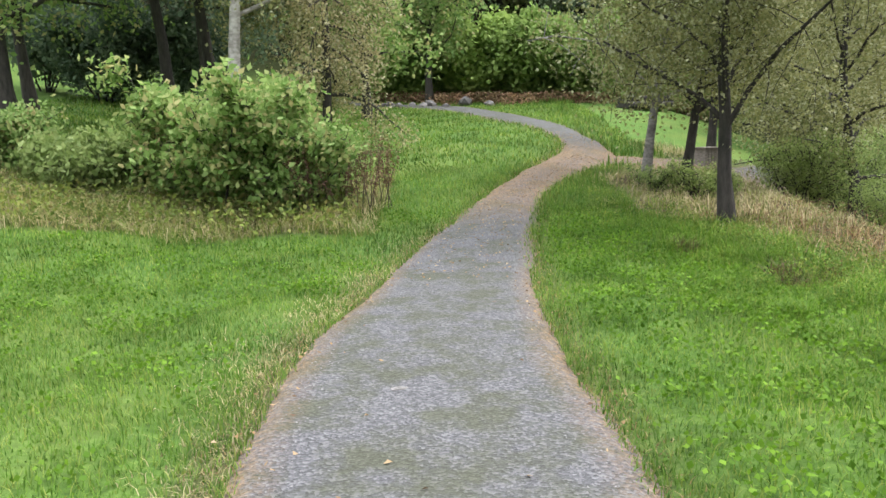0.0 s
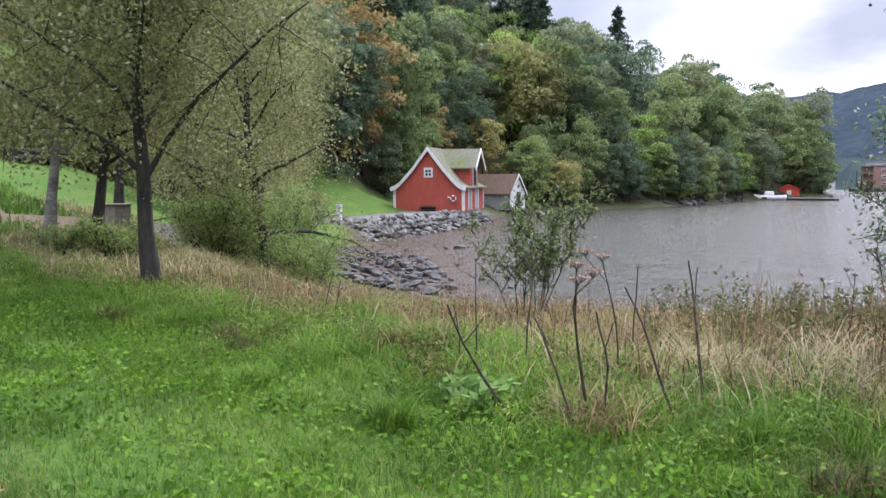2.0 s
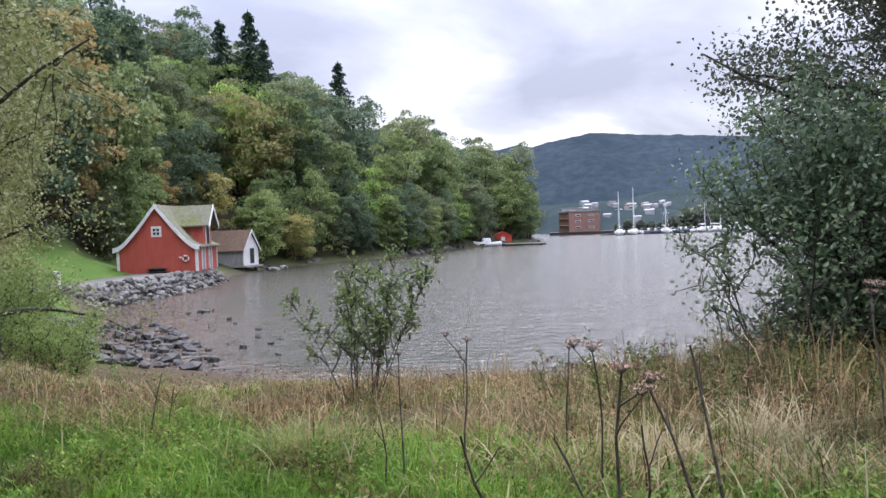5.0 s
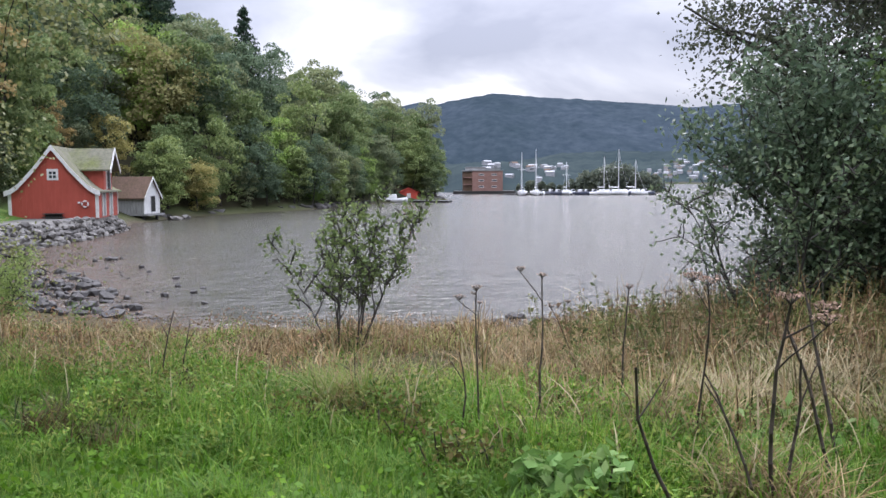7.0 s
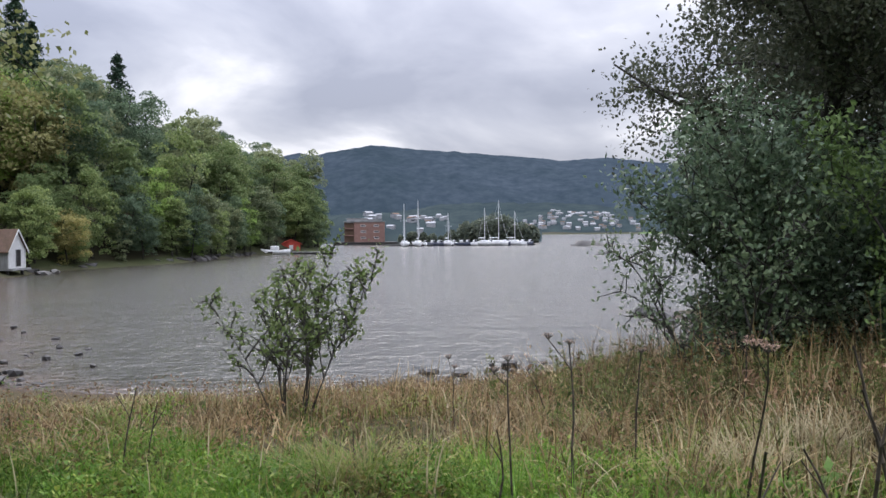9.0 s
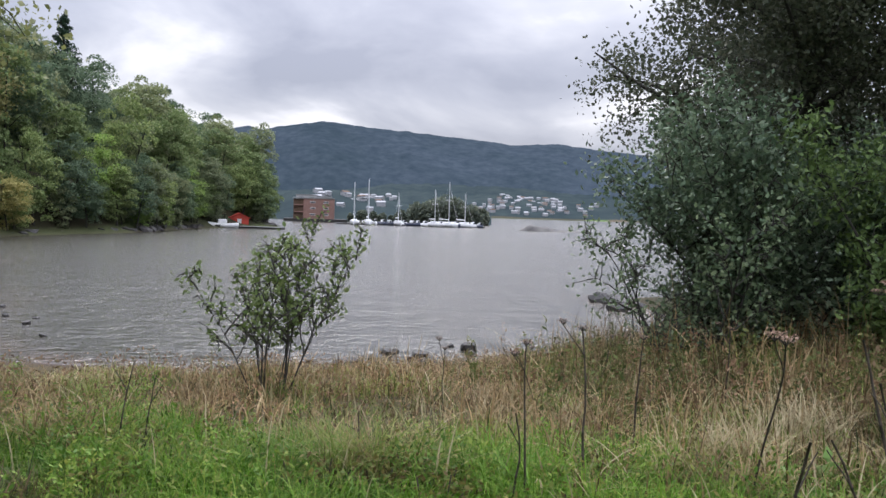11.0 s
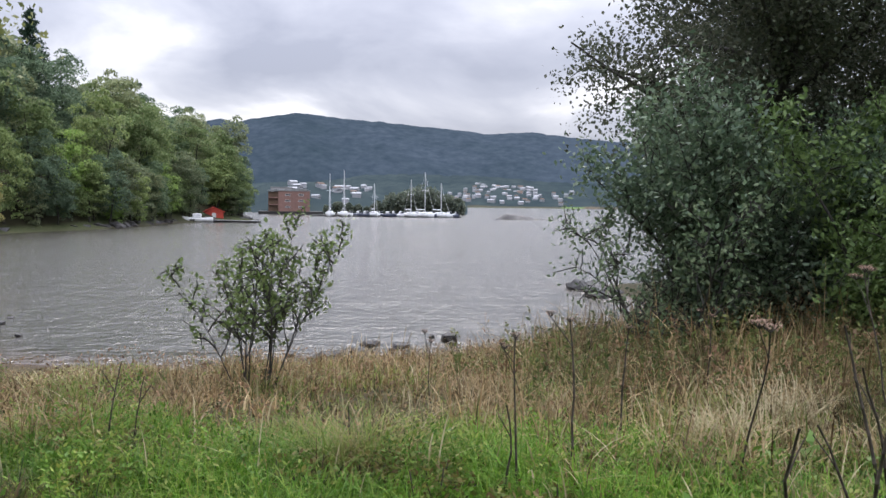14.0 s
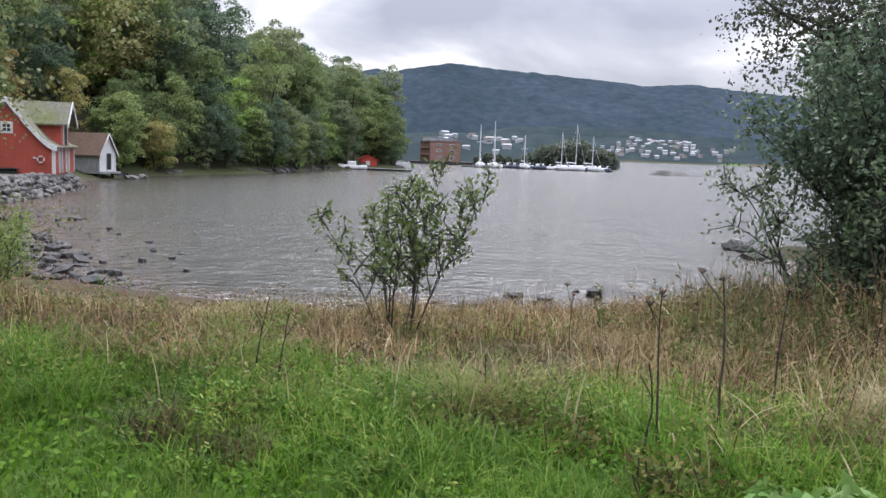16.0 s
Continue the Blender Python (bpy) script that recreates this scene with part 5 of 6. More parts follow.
def reeds():
    rng = np.random.default_rng(210)
    for n, x0, x1, y0, y1, mat, h, w, name, label in (
            (54000, 3.5, 19, -6, 14, SEDGE, 0.36, 0.015, "sedge", "green and brown sedge of the shore strip"),
            (44000, 3.2, 19, -6, 14, REED, 0.46, 0.017, "dry_grass", "dry straw-coloured grass of the shore strip"),
            (40000, 3.2, 14, -4, 14, ROUGH_GREEN, 0.34, 0.016, "green_grass", "green grass tufts among the dry stalks"),
            (34000, 2.4, 18, 13, 28, STRAW, 0.5, 0.018, "dry_grass", "dry straw-coloured grass under the birches"),
            (20000, 2.4, 18, 13, 28, ROUGH_GREEN, 0.42, 0.018, "sedge", "green sedge under the birches")):
        x, y, z = scatter(rng, n, x0, x1, y0, y1, is_tall)
        if name == "green_grass":
            k = np.sin(1.7 * x + 0.6 * y) + np.cos(2.3 * y - 0.9 * x) + 0.8 * np.sin(4.1 * x - 2.9 * y) > -0.2 + 0.25 * (x - tall_edge(y) - 1)
            x, y, z = x[k], y[k], z[k]
        hh = h * (1 - 0.55 * np.clip((x - 7) / 2, 0, 1) * np.clip((y - 10) / 2, 0, 1)) * rng.uniform(0.45, 1.5, len(x)) * np.clip((x - tall_edge(y)) / 1.5 + 0.5, 0.35, 1.0) * (1 + 1.0 * np.clip((x - 7.5) / 3, 0, 1) * np.clip((7.6 - y) / 1.6, 0, 1))
        hh = hh * (1 - 0.48 * np.clip((y - 6.6) / 1.2, 0, 1) * np.clip((9.5 - x) / 1.5, 0, 1))
        clump = 0.5 + 0.55 * np.abs(np.sin(2.1 * x + 1.3 * y) * np.cos(1.7 * y - 0.8 * x)) + 0.3 * np.sin(5.3 * x + 1.1 * y) * np.sin(4.7 * y - 2.0 * x)
        v, f = blades(rng, x, y, z - 0.02, hh * clump, w * rng.uniform(0.6, 1.5, len(x)), 0.1 + 1.5 * rng.uniform(0, 1, len(x)) ** 1.3, 3)
        stuff(name, label, "grass", v, f, mat)
    x, y, z = scatter(rng, 30000, -11, -1.0, 12.0, 17.6, lambda a, b: (path_gap(a, b) > 0.6) & (b > 12.3 + 0.25 * np.sin(2 * a)))
    for half, mat in ((0, STRAW), (1, ROUGH_GREEN)):
        s = (np.arange(len(x)) % 3 > 0) == bool(half)
        v, f = blades(rng, x[s], y[s], z[s], (0.2 + 0.12 * np.clip(y[s] - 13, 0, 1)) * rng.uniform(0.4, 1.6, s.sum()), np.full(s.sum(), 0.014), rng.uniform(0.3, 1.6, s.sum()), 3)
        stuff("rough_grass", "rough dry grass round the shrubs", "grass", v, f, mat)
    # pale bent blades standing out of the strip
    x, y, z = scatter(rng, 2100, 4.0, 13, 1.0, 13, lambda a, b: is_tall(a, b) & (rng.uniform(0, 1, len(a)) < 0.25 + 0.75 * np.clip((8.2 - b) / 3, 0, 1)))
    v, f = blades(rng, x, y, z, rng.uniform(0.25, 0.55, len(x)), rng.uniform(0.01, 0.02, len(x)), rng.uniform(0.2, 1.0, len(x)), 6)
    stuff("pale_reed", "pale bent reed blades above the sedge", "grass", v, f, PALE)
    # leafy herbs among the reeds
    cx, cy = rng.uniform(3.6, 11, 1500), rng.uniform(2, 15, 1500)
    k = (cx > tall_edge(cy) - 0.5) & (rng.uniform(0, 1, 1500) < np.clip(1.25 - (cx - tall_edge(cy)) / 1.5, 0.07, 1))
    cx, cy = cx[k], cy[k]
    m = 36
    x = (cx[:, None] + rng.normal(size=(len(cx), m)) * 0.15).ravel()
    y = (cy[:, None] + rng.normal(size=(len(cx), m)) * 0.15).ravel()
    z = height(x, y) + rng.uniform(0.03, 0.3, len(x)) * np.clip((x - tall_edge(y)) + 0.9, 0.3, 1)
    v, f = leaves(rng, np.stack([x, y, z], 1), 0.042, np.stack([x, y, z - 1.0], 1), 0.1, 0.36)
    # brown withered leaves all through the strip
    x, y, z = scatter(rng, 38000, 4, 17, -5, 15, lambda a, b: is_tall(a, b) & (a > tall_edge(b) + 0.4) & (np.sin(1.9 * a + b) * np.cos(1.3 * b) > -0.35))
    z = z + rng.uniform(0.03, 0.4, len(x)) * np.clip((x - tall_edge(y)) / 2, 0.3, 1)
    vb, fb = leaves(rng, np.stack([x, y, z], 1), 0.042, None, 0.3, 0.45)
    stuff("withered_herbs", "brown withered herbs among the sedge", "weeds", vb, fb, WITHERED)
    a, b = rng.uniform(-9, -1.3, 5200), rng.uniform(12.3, 15.2, 5200)
    c2 = np.stack([a, b, height(a, b) + rng.uniform(0.03, 0.4, 5200)], 1)
    v2, f2 = leaves(rng, c2, 0.08, None, 0.1, 0.6, 1.2)
    stuff("herbs", "mixed green weeds before the shrubs", "weeds", v2, f2, HERB)
    stuff("herbs", "leafy green nettles and herbs", "weeds", v, f, HERB)

    # nettles and other soft herbs in clumps along the edge
    cx, cy = rng.uniform(2.2, 8.5, 2600), rng.uniform(1.5, 14.5, 2600)
    k = (cx > tall_edge(cy) - 1.3) & (path_gap(cx, cy) > 0.5) & (rng.uniform(0, 1, 2600) < 0.6 * np.clip(0.85 - 0.62 * np.abs(cx - tall_edge(cy) + 0.25), 0.04, 1)) & (tuft(0.6 * cx + 3, 0.6 * cy) > 0.9)
    pts = []
    for a, b in zip(cx[k], cy[k]):
        tall_ = rng.uniform(0.14, 0.42) * (0.55 if a < tall_edge(b) - 0.4 else 1.0)
        base = float(height(a, b))
        for _ in range(5):
            w = rng.normal(size=2) * 0.28
            u = np.repeat(np.linspace(0.25, 1.0, 6), 3)
            p = np.stack([a + w[0] * tall_ * u, b + w[1] * tall_ * u, base + tall_ * u], 1)
            pts.append(p + rng.normal(size=p.shape) * np.array([0.035, 0.035, 0.015]))
    pts = np.vstack(pts)
    v, f = leaves(rng, pts, 0.04, pts - np.array([0, 0, 1.0]), 0.5, 0.38, 0.6)
    stuff("nettles", "soft green nettles at the edge of the reeds", "weeds", v, f, NETTLE)

    # tall rank herbs on the bank above the water, half withered
    n = 300
    cx, cy = rng.uniform(6.6, 14.5, n), rng.uniform(2.2, 8.4, n)
    k = (shore_distance(cx, cy) > 0.8) & (rng.uniform(0, 1, n) < np.clip((8.4 - cy) / 2.2, 0, 1) * np.clip((cx - 6.4) / 2.5, 0, 1))
    for mat, label, share in ((RANK, "tall dull green rank herbs above the water", 0), (WITHERED, "tall brown withered herbs above the water", 1)):
        pts, stems = [], []
        for j, (a, b) in enumerate(zip(cx[k], cy[k])):
            if (j % 4 == 0) != bool(share):
                continue
            base = float(height(a, b))
            for _ in range(4):
                top = rng.uniform(0.3, 0.8) + 0.2 * (rng.uniform() < 0.12)
                w = rng.normal(size=2) * 0.16
                line = np.array([(a + w[0] * u, b + w[1] * u, base + top * u) for u in (0, 0.35, 0.7, 1.0)]) + rng.normal(size=(4, 3)) * 0.015
                stems.append((line, np.array([0.004, 0.0035, 0.003, 0.0015])))
                u = rng.uniform(0.25, 1.0, 16)[:, None]
                p = line[0] + (line[3] - line[0]) * u
                pts.append(p + rng.normal(size=p.shape) * np.array([0.05, 0.05, 0.02]) * (1.1 - 0.7 * u))
        v, f = leaves(rng, np.vstack(pts), 0.06, None, 0.2, 0.4)
        v2, f2 = tubes(stems, 3)
        stuff("rank_herbs", label, "weeds", np.vstack([v, v2]), np.vstack([f, f2 + len(v)]), mat)

    # bare bank with dead bracken under the hazels
    x, y, z = scatter(rng, 16000, -5, 13, 40.5, 47, lambda a, b: (path_gap(a, b) > 0.5) & (b > 42.5 - 0.12 * a + 0.5 * np.sin(1.3 * a)))
    v, f = leaves(rng, np.stack([x, y, z + rng.uniform(0, 0.55, len(x))], 1), 0.17, None, 0.1, 0.5)
    stuff("bracken", "brown dead bracken on the bank under the hazels", "weeds", v, f, WITHERED)


reeds()


# ---------------------------------------------------------------- dead stalks, leaves, weeds
STALK = surface("dead_stalk", (0.02, 0.016, 0.012), (0.065, 0.05, 0.036), 20, 0.9, 0.3, 0.01, 2.0, (0.7, 0.7, 0.7))
SEED = surface("dry_seed_head", (0.24, 0.15, 0.11), (0.44, 0.30, 0.23), 30, 0.95)


def dead_stalk(x, y, h, dx, dy, umbels, r, seed, big=1.0):
    """A dead hogweed: a jointed hollow stem leaning by dx, dy at its top, side stems and dry umbels."""
    rng = np.random.default_rng(seed)
    label = "dead brown hogweed stalk with dry pinkish umbels" if umbels else "bare broken dark stalk standing in the grass"
    t = thing("dead_stalk", label, "plant", "dead stalks in the reeds", on_ground(x, y))
    w = np.array([dx, dy, h])
    p, rad = limb(rng, (0, 0, -0.05), w / np.linalg.norm(w), float(np.linalg.norm(w)), r, 8, 0.15, 0.0)
    joints, radii = [], []
    for i in range(8):
        thick = r * (1 - 0.5 * i / 7)
        for step, grow_ in ((-0.012, 1.0), (0.0, 1.35), (0.012, 1.0)):
            joints.append(p[i] + (p[min(i + 1, 7)] - p[max(i - 1, 0)]) * step)
            radii.append(thick * grow_)
    v, f = tubes([(np.array(joints), radii)], 6)
    part("stem", np_mesh("stem", v, f, STALK, True), t)
    if not umbels:
        # a snapped side stem
        ww = np.array([rng.normal() * 0.5, rng.normal() * 0.5, 1.0])
        b, br = limb(rng, p[5], ww / np.linalg.norm(ww), h * 0.25, r * 0.5, 4, 0.2)
        v, f = tubes([(b, np.linspace(r * 0.45, 0.003, 4))], 5)
        part("side_stem", np_mesh("side_stem", v, f, STALK, True), t)
    for k in range(umbels):
        i = 7 - k if k < 4 else 4
        tip = p[i]
        lines = []
        if k:
            ww = np.array([rng.normal(), rng.normal(), 1.4])
            b, br = limb(rng, tip, ww / np.linalg.norm(ww), (p[7][2] - tip[2]) * rng.uniform(0.7, 1.0) + 0.1, r * 0.5, 4, 0.15)
            lines.append((b, np.linspace(r * 0.45, 0.003, 4)))
            tip = b[-1]
        heads = []
        for q in range(14):
            a = q * 2.4
            out = 0.25 + 1.1 * math.sqrt((q + 0.5) / 14)
            ww = np.array([math.cos(a) * out, math.sin(a) * out, 1.0])
            e, er = limb(rng, tip, ww / np.linalg.norm(ww), big * rng.uniform(0.075, 0.1), r * 0.12, 3, 0.1)
            lines.append((e, np.full(3, 0.002)))
            heads.append(e[-1])
        v, f = tubes(lines, 4)
        u = tagged(part("umbel", np_mesh("umbel", v, f, STALK), t), kind="stuff")
        m = 8 if big > 0.6 else 3
        c = np.repeat(np.array(heads), m, 0) + rng.normal(size=(14 * m, 3)) * np.array([0.015, 0.015, 0.007]) * big
        v, f = leaves(rng, c, 0.016 * big, None, 0, 0.9)
        tagged(part("seed_head", np_mesh("seed_head", v, f, SEED), u), kind="stuff")


# place, height, lean of the top, umbels and stem radius of each stalk
STALKS = [(4.10, 4.60, 1.1, -0.14, 0.14, 3, 0.012), (4.17, 4.56, 0.85, -0.02, 0.05, 0, 0.010), (4.06, 4.63, 0.75, -0.22, 0.25, 0, 0.009),
          (3.85, 4.95, 0.85, -0.40, 0.40, 0, 0.011),
          (4.65, 4.32, 0.95, -0.20, 0.28, 0, 0.011), (4.7, 6.36, 1.0, -0.03, 0.06, 2, 0.008), (4.6, 6.45, 0.65, 0.03, -0.16, 0, 0.008), (5.0, 6.05, 1.08, 0.02, -0.03, 2, 0.009),
          (4.9, 4.3, 1.1, -0.02, 0.14, 0, 0.012), (5.0, 5.05, 1.15, 0.0, 0.02, 2, 0.008), (6.0, 5.75, 0.95, 0.0, -0.07, 1, 0.009),
          (4.95, 9.15, 0.75, 0.0, 0.03, 0, 0.008), (4.98, 9.05, 0.65, 0.06, -0.10, 0, 0.007), (5.2, 7.45, 0.45, -0.05, 0.18, 0, 0.007), (8.22, 4.85, 0.9, 0.0, 0.05, 2, 0.008),
          (7.4, 7.4, 0.72, 0.05, 0.1, 2, 0.006), (8.0, 6.6, 0.76, -0.05, 0.08, 2, 0.006), (9.2, 6.1, 0.8, 0.0, -0.1, 2, 0.006), (7.0, 3.6, 1.35, 0.05, 0.1, 3, 0.009), (6.6, 3.2, 1.3, -0.05, 0.0, 3, 0.009)]
for i, (x, y, h, dx, dy, um, r) in enumerate(STALKS):
    dead_stalk(x, y, h, dx, dy, um, r, 300 + i, 0.7 if i in (0, 9, 18, 19) else 0.45)


def tussock(x, y, h, spread, seed, mat, label):
    """A drooping tuft of old grass."""
    rng = np.random.default_rng(seed)
    n = 240
    a, d = rng.uniform(0, 6.28, n), spread * np.sqrt(rng.uniform(0, 1, n)) * 0.5
    v, f = blades(rng, np.cos(a) * d, np.sin(a) * d, np.full(n, -0.02), h * rng.uniform(0.5, 1.2, n), rng.uniform(0.006, 0.014, n), 0.4 + 0.9 * rng.uniform(0, 1, n), 5)
    ob = new("grass_tussock", np_mesh("grass_tussock", v, f, mat))
    ob.matrix_basis = on_ground(x, y)
    tagged(ob, label, "grass", "tussocks at the edge of the reeds")


for i, (x, y, h, w) in enumerate(((4.12, 4.5, 0.36, 0.5), (4.28, 4.72, 0.36, 0.5), (5.6, 3.9, 0.5, 0.5), (5.0, 9.6, 0.55, 0.6), (4.9, 10.4, 0.5, 0.6), (6.0, 5.0, 0.5, 0.5), (5.4, 3.2, 0.5, 0.6), (6.9, 4.4, 0.55, 0.6))):
    tussock(x, y, h, w, 700 + i, PALE if i in (2, 5, 7) else REED, "dry straw-coloured tussock of drooping grass")
trng = random.Random(77)
for i in range(30):
    y = trng.uniform(2.5, 11.5)
    tussock(float(tall_edge(y)) + trng.uniform(0.3, 3.8), y, trng.uniform(0.34, 0.58) * (1.0 if y < 7.5 else 0.75), trng.uniform(0.4, 0.8), 740 + i, (REED, SEDGE, REED, ROUGH_GREEN)[i % 4],
            ("dry straw-coloured tussock of drooping grass", "dark brown-green sedge tussock", "dry straw-coloured tussock of drooping grass", "green tussock of rough grass")[i % 4])
for i in range(16):
    y = trng.uniform(2.5, 11.0)
    tussock(float(tall_edge(y)) + trng.uniform(-1.1, 0.5), y, trng.uniform(0.22, 0.36), trng.uniform(0.3, 0.55), 780 + i, (LUSH, SEDGE)[i % 3 == 2], ("green tussock of drooping grass", "dark brown-green sedge tussock")[i % 3 == 2])
for i, (x, y, h, w) in enumerate(((4.6, 9.0, 0.4, 0.5), (4.5, 8.5, 0.35, 0.5), (3.3, 5.6, 0.28, 0.3), (4.9, 7.9, 0.38, 0.5), (3.1, 7.1, 0.25, 0.35), (4.3, 10.6, 0.35, 0.5))):
    tussock(x, y, h, w, 720 + i, LUSH, "green tussock of drooping grass")

DOCK = surface("dock_seed", (0.09, 0.05, 0.03), (0.2, 0.12, 0.07), 30, 0.95)


def dock(x, y, seed):
    rng = np.random.default_rng(seed)
    t = thing("dock_plant", "brown dead dock with dense seed spikes", "plant", "dead docks by the shrubs", on_ground(x, y))
    lines, pts = [], []
    for _ in range(5):
        w = np.array([rng.normal() * 0.18, rng.normal() * 0.18, 1.0])
        p, r = limb(rng, rng.normal(size=3) * np.array([0.12, 0.12, 0]), w / np.linalg.norm(w), rng.uniform(0.8, 1.35), 0.009, 6, 0.1)
        lines.append((p, r))
        for q in (3, 4, 5):
            pts.append(p[q] + rng.normal(size=(60, 3)) * np.array([0.03, 0.03, 0.09]))
    v, f = tubes(lines, 5)
    part("stem", np_mesh("stem", v, f, STALK), t)
    v, f = leaves(rng, np.vstack(pts), 0.03, None, 0, 0.8)
    tagged(part("seed_spike", np_mesh("seed_spike", v, f, DOCK), t), kind="stuff")


for i, (x, y) in enumerate(((-1.9, 13.9), (-1.5, 14.1), (-1.2, 13.8), (-1.7, 14.5), (-2.2, 13.6), (-1.0, 14.4))):
    dock(x, y, 350 + i)


def fallen_leaves():
    rng = np.random.default_rng(400)
    rows = np.vstack(PATHS)[::1]
    k = rng.integers(0, len(rows), 16000)
    c = rows[k]
    a = rng.uniform(0, 2 * math.pi, len(k))
    far = np.clip((c[:, 1] - 9) / 6, 0, 1)
    d = c[:, 2] * np.where(rng.uniform(0, 1, len(k)) < 0.35 + 0.4 * far, np.sqrt(rng.uniform(0, 1.15, len(k))), rng.uniform(0.88, 1.18, len(k)))
    x, y = c[:, 0] + np.cos(a) * d, c[:, 1] + np.sin(a) * d * 0.6
    keep = (y > 1) & (y < 28) & (rng.uniform(0, 1, len(k)) < 0.25 + 0.75 * np.clip((y - 5) / 9, 0, 1)) & ((path_gap(x, y) > -0.22) | (y > 9) | (rng.uniform(0, 1, len(k)) < 0.12))
    x, y = x[keep], y[keep]
    z = height(x, y) + 0.065
    n = len(x)
    L = rng.uniform(0.02, 0.05, n)
    t = rng.uniform(0, 6.28, n)
    dx, dy = np.cos(t) * L * 0.5, np.sin(t) * L * 0.5
    q = rng.uniform(-0.008, 0.012, (n, 4))
    v = np.stack([np.stack([x - dx, y - dy, z + q[:, 0]], 1), np.stack([x + dy * 0.6, y - dx * 0.6, z + q[:, 1]], 1), np.stack([x + dx, y + dy, z + q[:, 2]], 1), np.stack([x - dy * 0.6, y + dx * 0.6, z + q[:, 3]], 1)], 1)
    stuff("fallen_leaves", "brown and yellow fallen leaves along the path", "leaves", v.reshape(-1, 3), np.arange(4 * n).reshape(-1, 4), FALLEN)


FALLEN = leaf_material("fallen_leaf", shades((0.08, 0.05, 0.03), (0.17, 0.11, 0.055), (0.27, 0.18, 0.09), (0.34, 0.26, 0.16)), 0.0, 0.15, 0.8)
fallen_leaves()


def pebbles():
    rng = np.random.default_rng(410)
    n = 7000
    x, y = rng.uniform(-1.4, 1.6, n), rng.uniform(2.2, 12, n)
    k = path_gap(x, y) < -0.12
    x, y = x[k], y[k]
    z = height(x, y) + 0.045
    s = rng.uniform(0.003, 0.009, len(x)) * (1 + 0.8 * (rng.uniform(0, 1, len(x)) > 0.97))
    base = np.array([(1, 0, 0), (-0.3, 0.9, 0), (-0.7, -0.8, 0.1), (0.1, 0.1, 0.9)])
    a = rng.uniform(0, 6.28, len(x))
    ca, sa = np.cos(a)[:, None], np.sin(a)[:, None]
    bx, by, bz = base[None, :, 0] * ca - base[None, :, 1] * sa, base[None, :, 0] * sa + base[None, :, 1] * ca, base[None, :, 2] + 0 * ca
    v = np.stack([bx, by, bz], -1) * s[:, None, None] + np.stack([x, y, z], 1)[:, None]
    f = np.array([(0, 1, 3), (1, 2, 3), (2, 0, 3)])
    stuff("pebbles", "loose grey pebbles on the gravel", "gravel", v.reshape(-1, 3), (np.arange(len(x))[:, None, None] * 4 + f[None]).reshape(-1, 3), PEBBLE)


PEBBLE = surface("pebble", (0.07, 0.068, 0.066), (0.19, 0.187, 0.183), 30, 0.85, 0.3, 0.005, 2.0, (0.8, 0.8, 0.8), per_island=0.5)
pebbles()
flat_stone = new("flat_stone", stone_meshes(STONE, 411, 1)[0])
flat_stone.matrix_basis = pose(-0.3, 5.14, 0.05, 0, 0, 20) @ Matrix.Diagonal((0.13, 0.075, 0.045, 1))
tagged(flat_stone, "pale flat stone lying on the gravel path", "stone")


def weed_clump(x, y, seed, size, count, leaf, label, mat, spread, h):
    rng = np.random.default_rng(seed)
    t = thing("weed_clump", label, "plant", "weeds at the edge of the reeds", on_ground(x, y))
    lines, pts = [], []
    for _ in range(count):
        w = np.array([rng.normal() * spread, rng.normal() * spread, 1.0])
        p, r = limb(rng, rng.normal(size=3) * np.array([0.1, 0.1, 0]), w / np.linalg.norm(w), h * rng.uniform(0.6, 1.1), 0.006, 5, 0.2)
        lines.append((p, r))
        pts.append(np.repeat(p[1:], 7, 0) + rng.normal(size=(28, 3)) * 0.04)
    v, f = tubes(lines, 4)
    tagged(part("stem", np_mesh("stem", v, f, STALK), t), kind="stuff")
    v, f = leaves(rng, np.vstack(pts), leaf, None, 0.2, 0.55)
    part("foliage", np_mesh("foliage", v, f, mat), t)


YELLOW = leaf_material("yellowing_leaf", shades((0.07, 0.11, 0.03), (0.14, 0.17, 0.04), (0.10, 0.07, 0.03), (0.22, 0.21, 0.06)), 0.0, 0.35)
for i, (x, y, hh) in enumerate(((4.55, 7.6, 0.4), (4.75, 7.15, 0.42), (4.65, 6.85, 0.38), (4.15, 6.2, 0.35), (5.0, 9.2, 0.4), (4.9, 10.3, 0.4), (5.3, 5.2, 0.35), (4.2, 8.8, 0.3))):
    weed_clump(x, y, 430 + i, 1, 20, 0.042, "yellowing dark weed clump at the lawn's edge", YELLOW, 0.5, hh * 0.62)
BROAD = leaf_material("broad_leaf", shades((0.10, 0.20, 0.05), (0.17, 0.29, 0.08), (0.26, 0.36, 0.14)), 0.0, 0.35, 0.4)
for i, (x, y) in enumerate(((5.2, 4.6), (5.35, 4.3), (4.0, 5.62), (4.15, 5.5), (4.05, 5.78), (3.95, 5.7), (4.0, 5.5))):
    weed_clump(x, y, 450 + i, 1, 4, 0.1, "broad-leaved green coltsfoot by the lawn", BROAD, 0.6, 0.18)

# ---------------------------------------------------------------- box, table, old house
WOODGREY = surface("weathered_wood", (0.10, 0.09, 0.075), (0.24, 0.22, 0.19), 6, 0.9, 0.4, 0.01, 1.0, (0.7, 0.72, 0.65), stretch=(1, 1, 4))


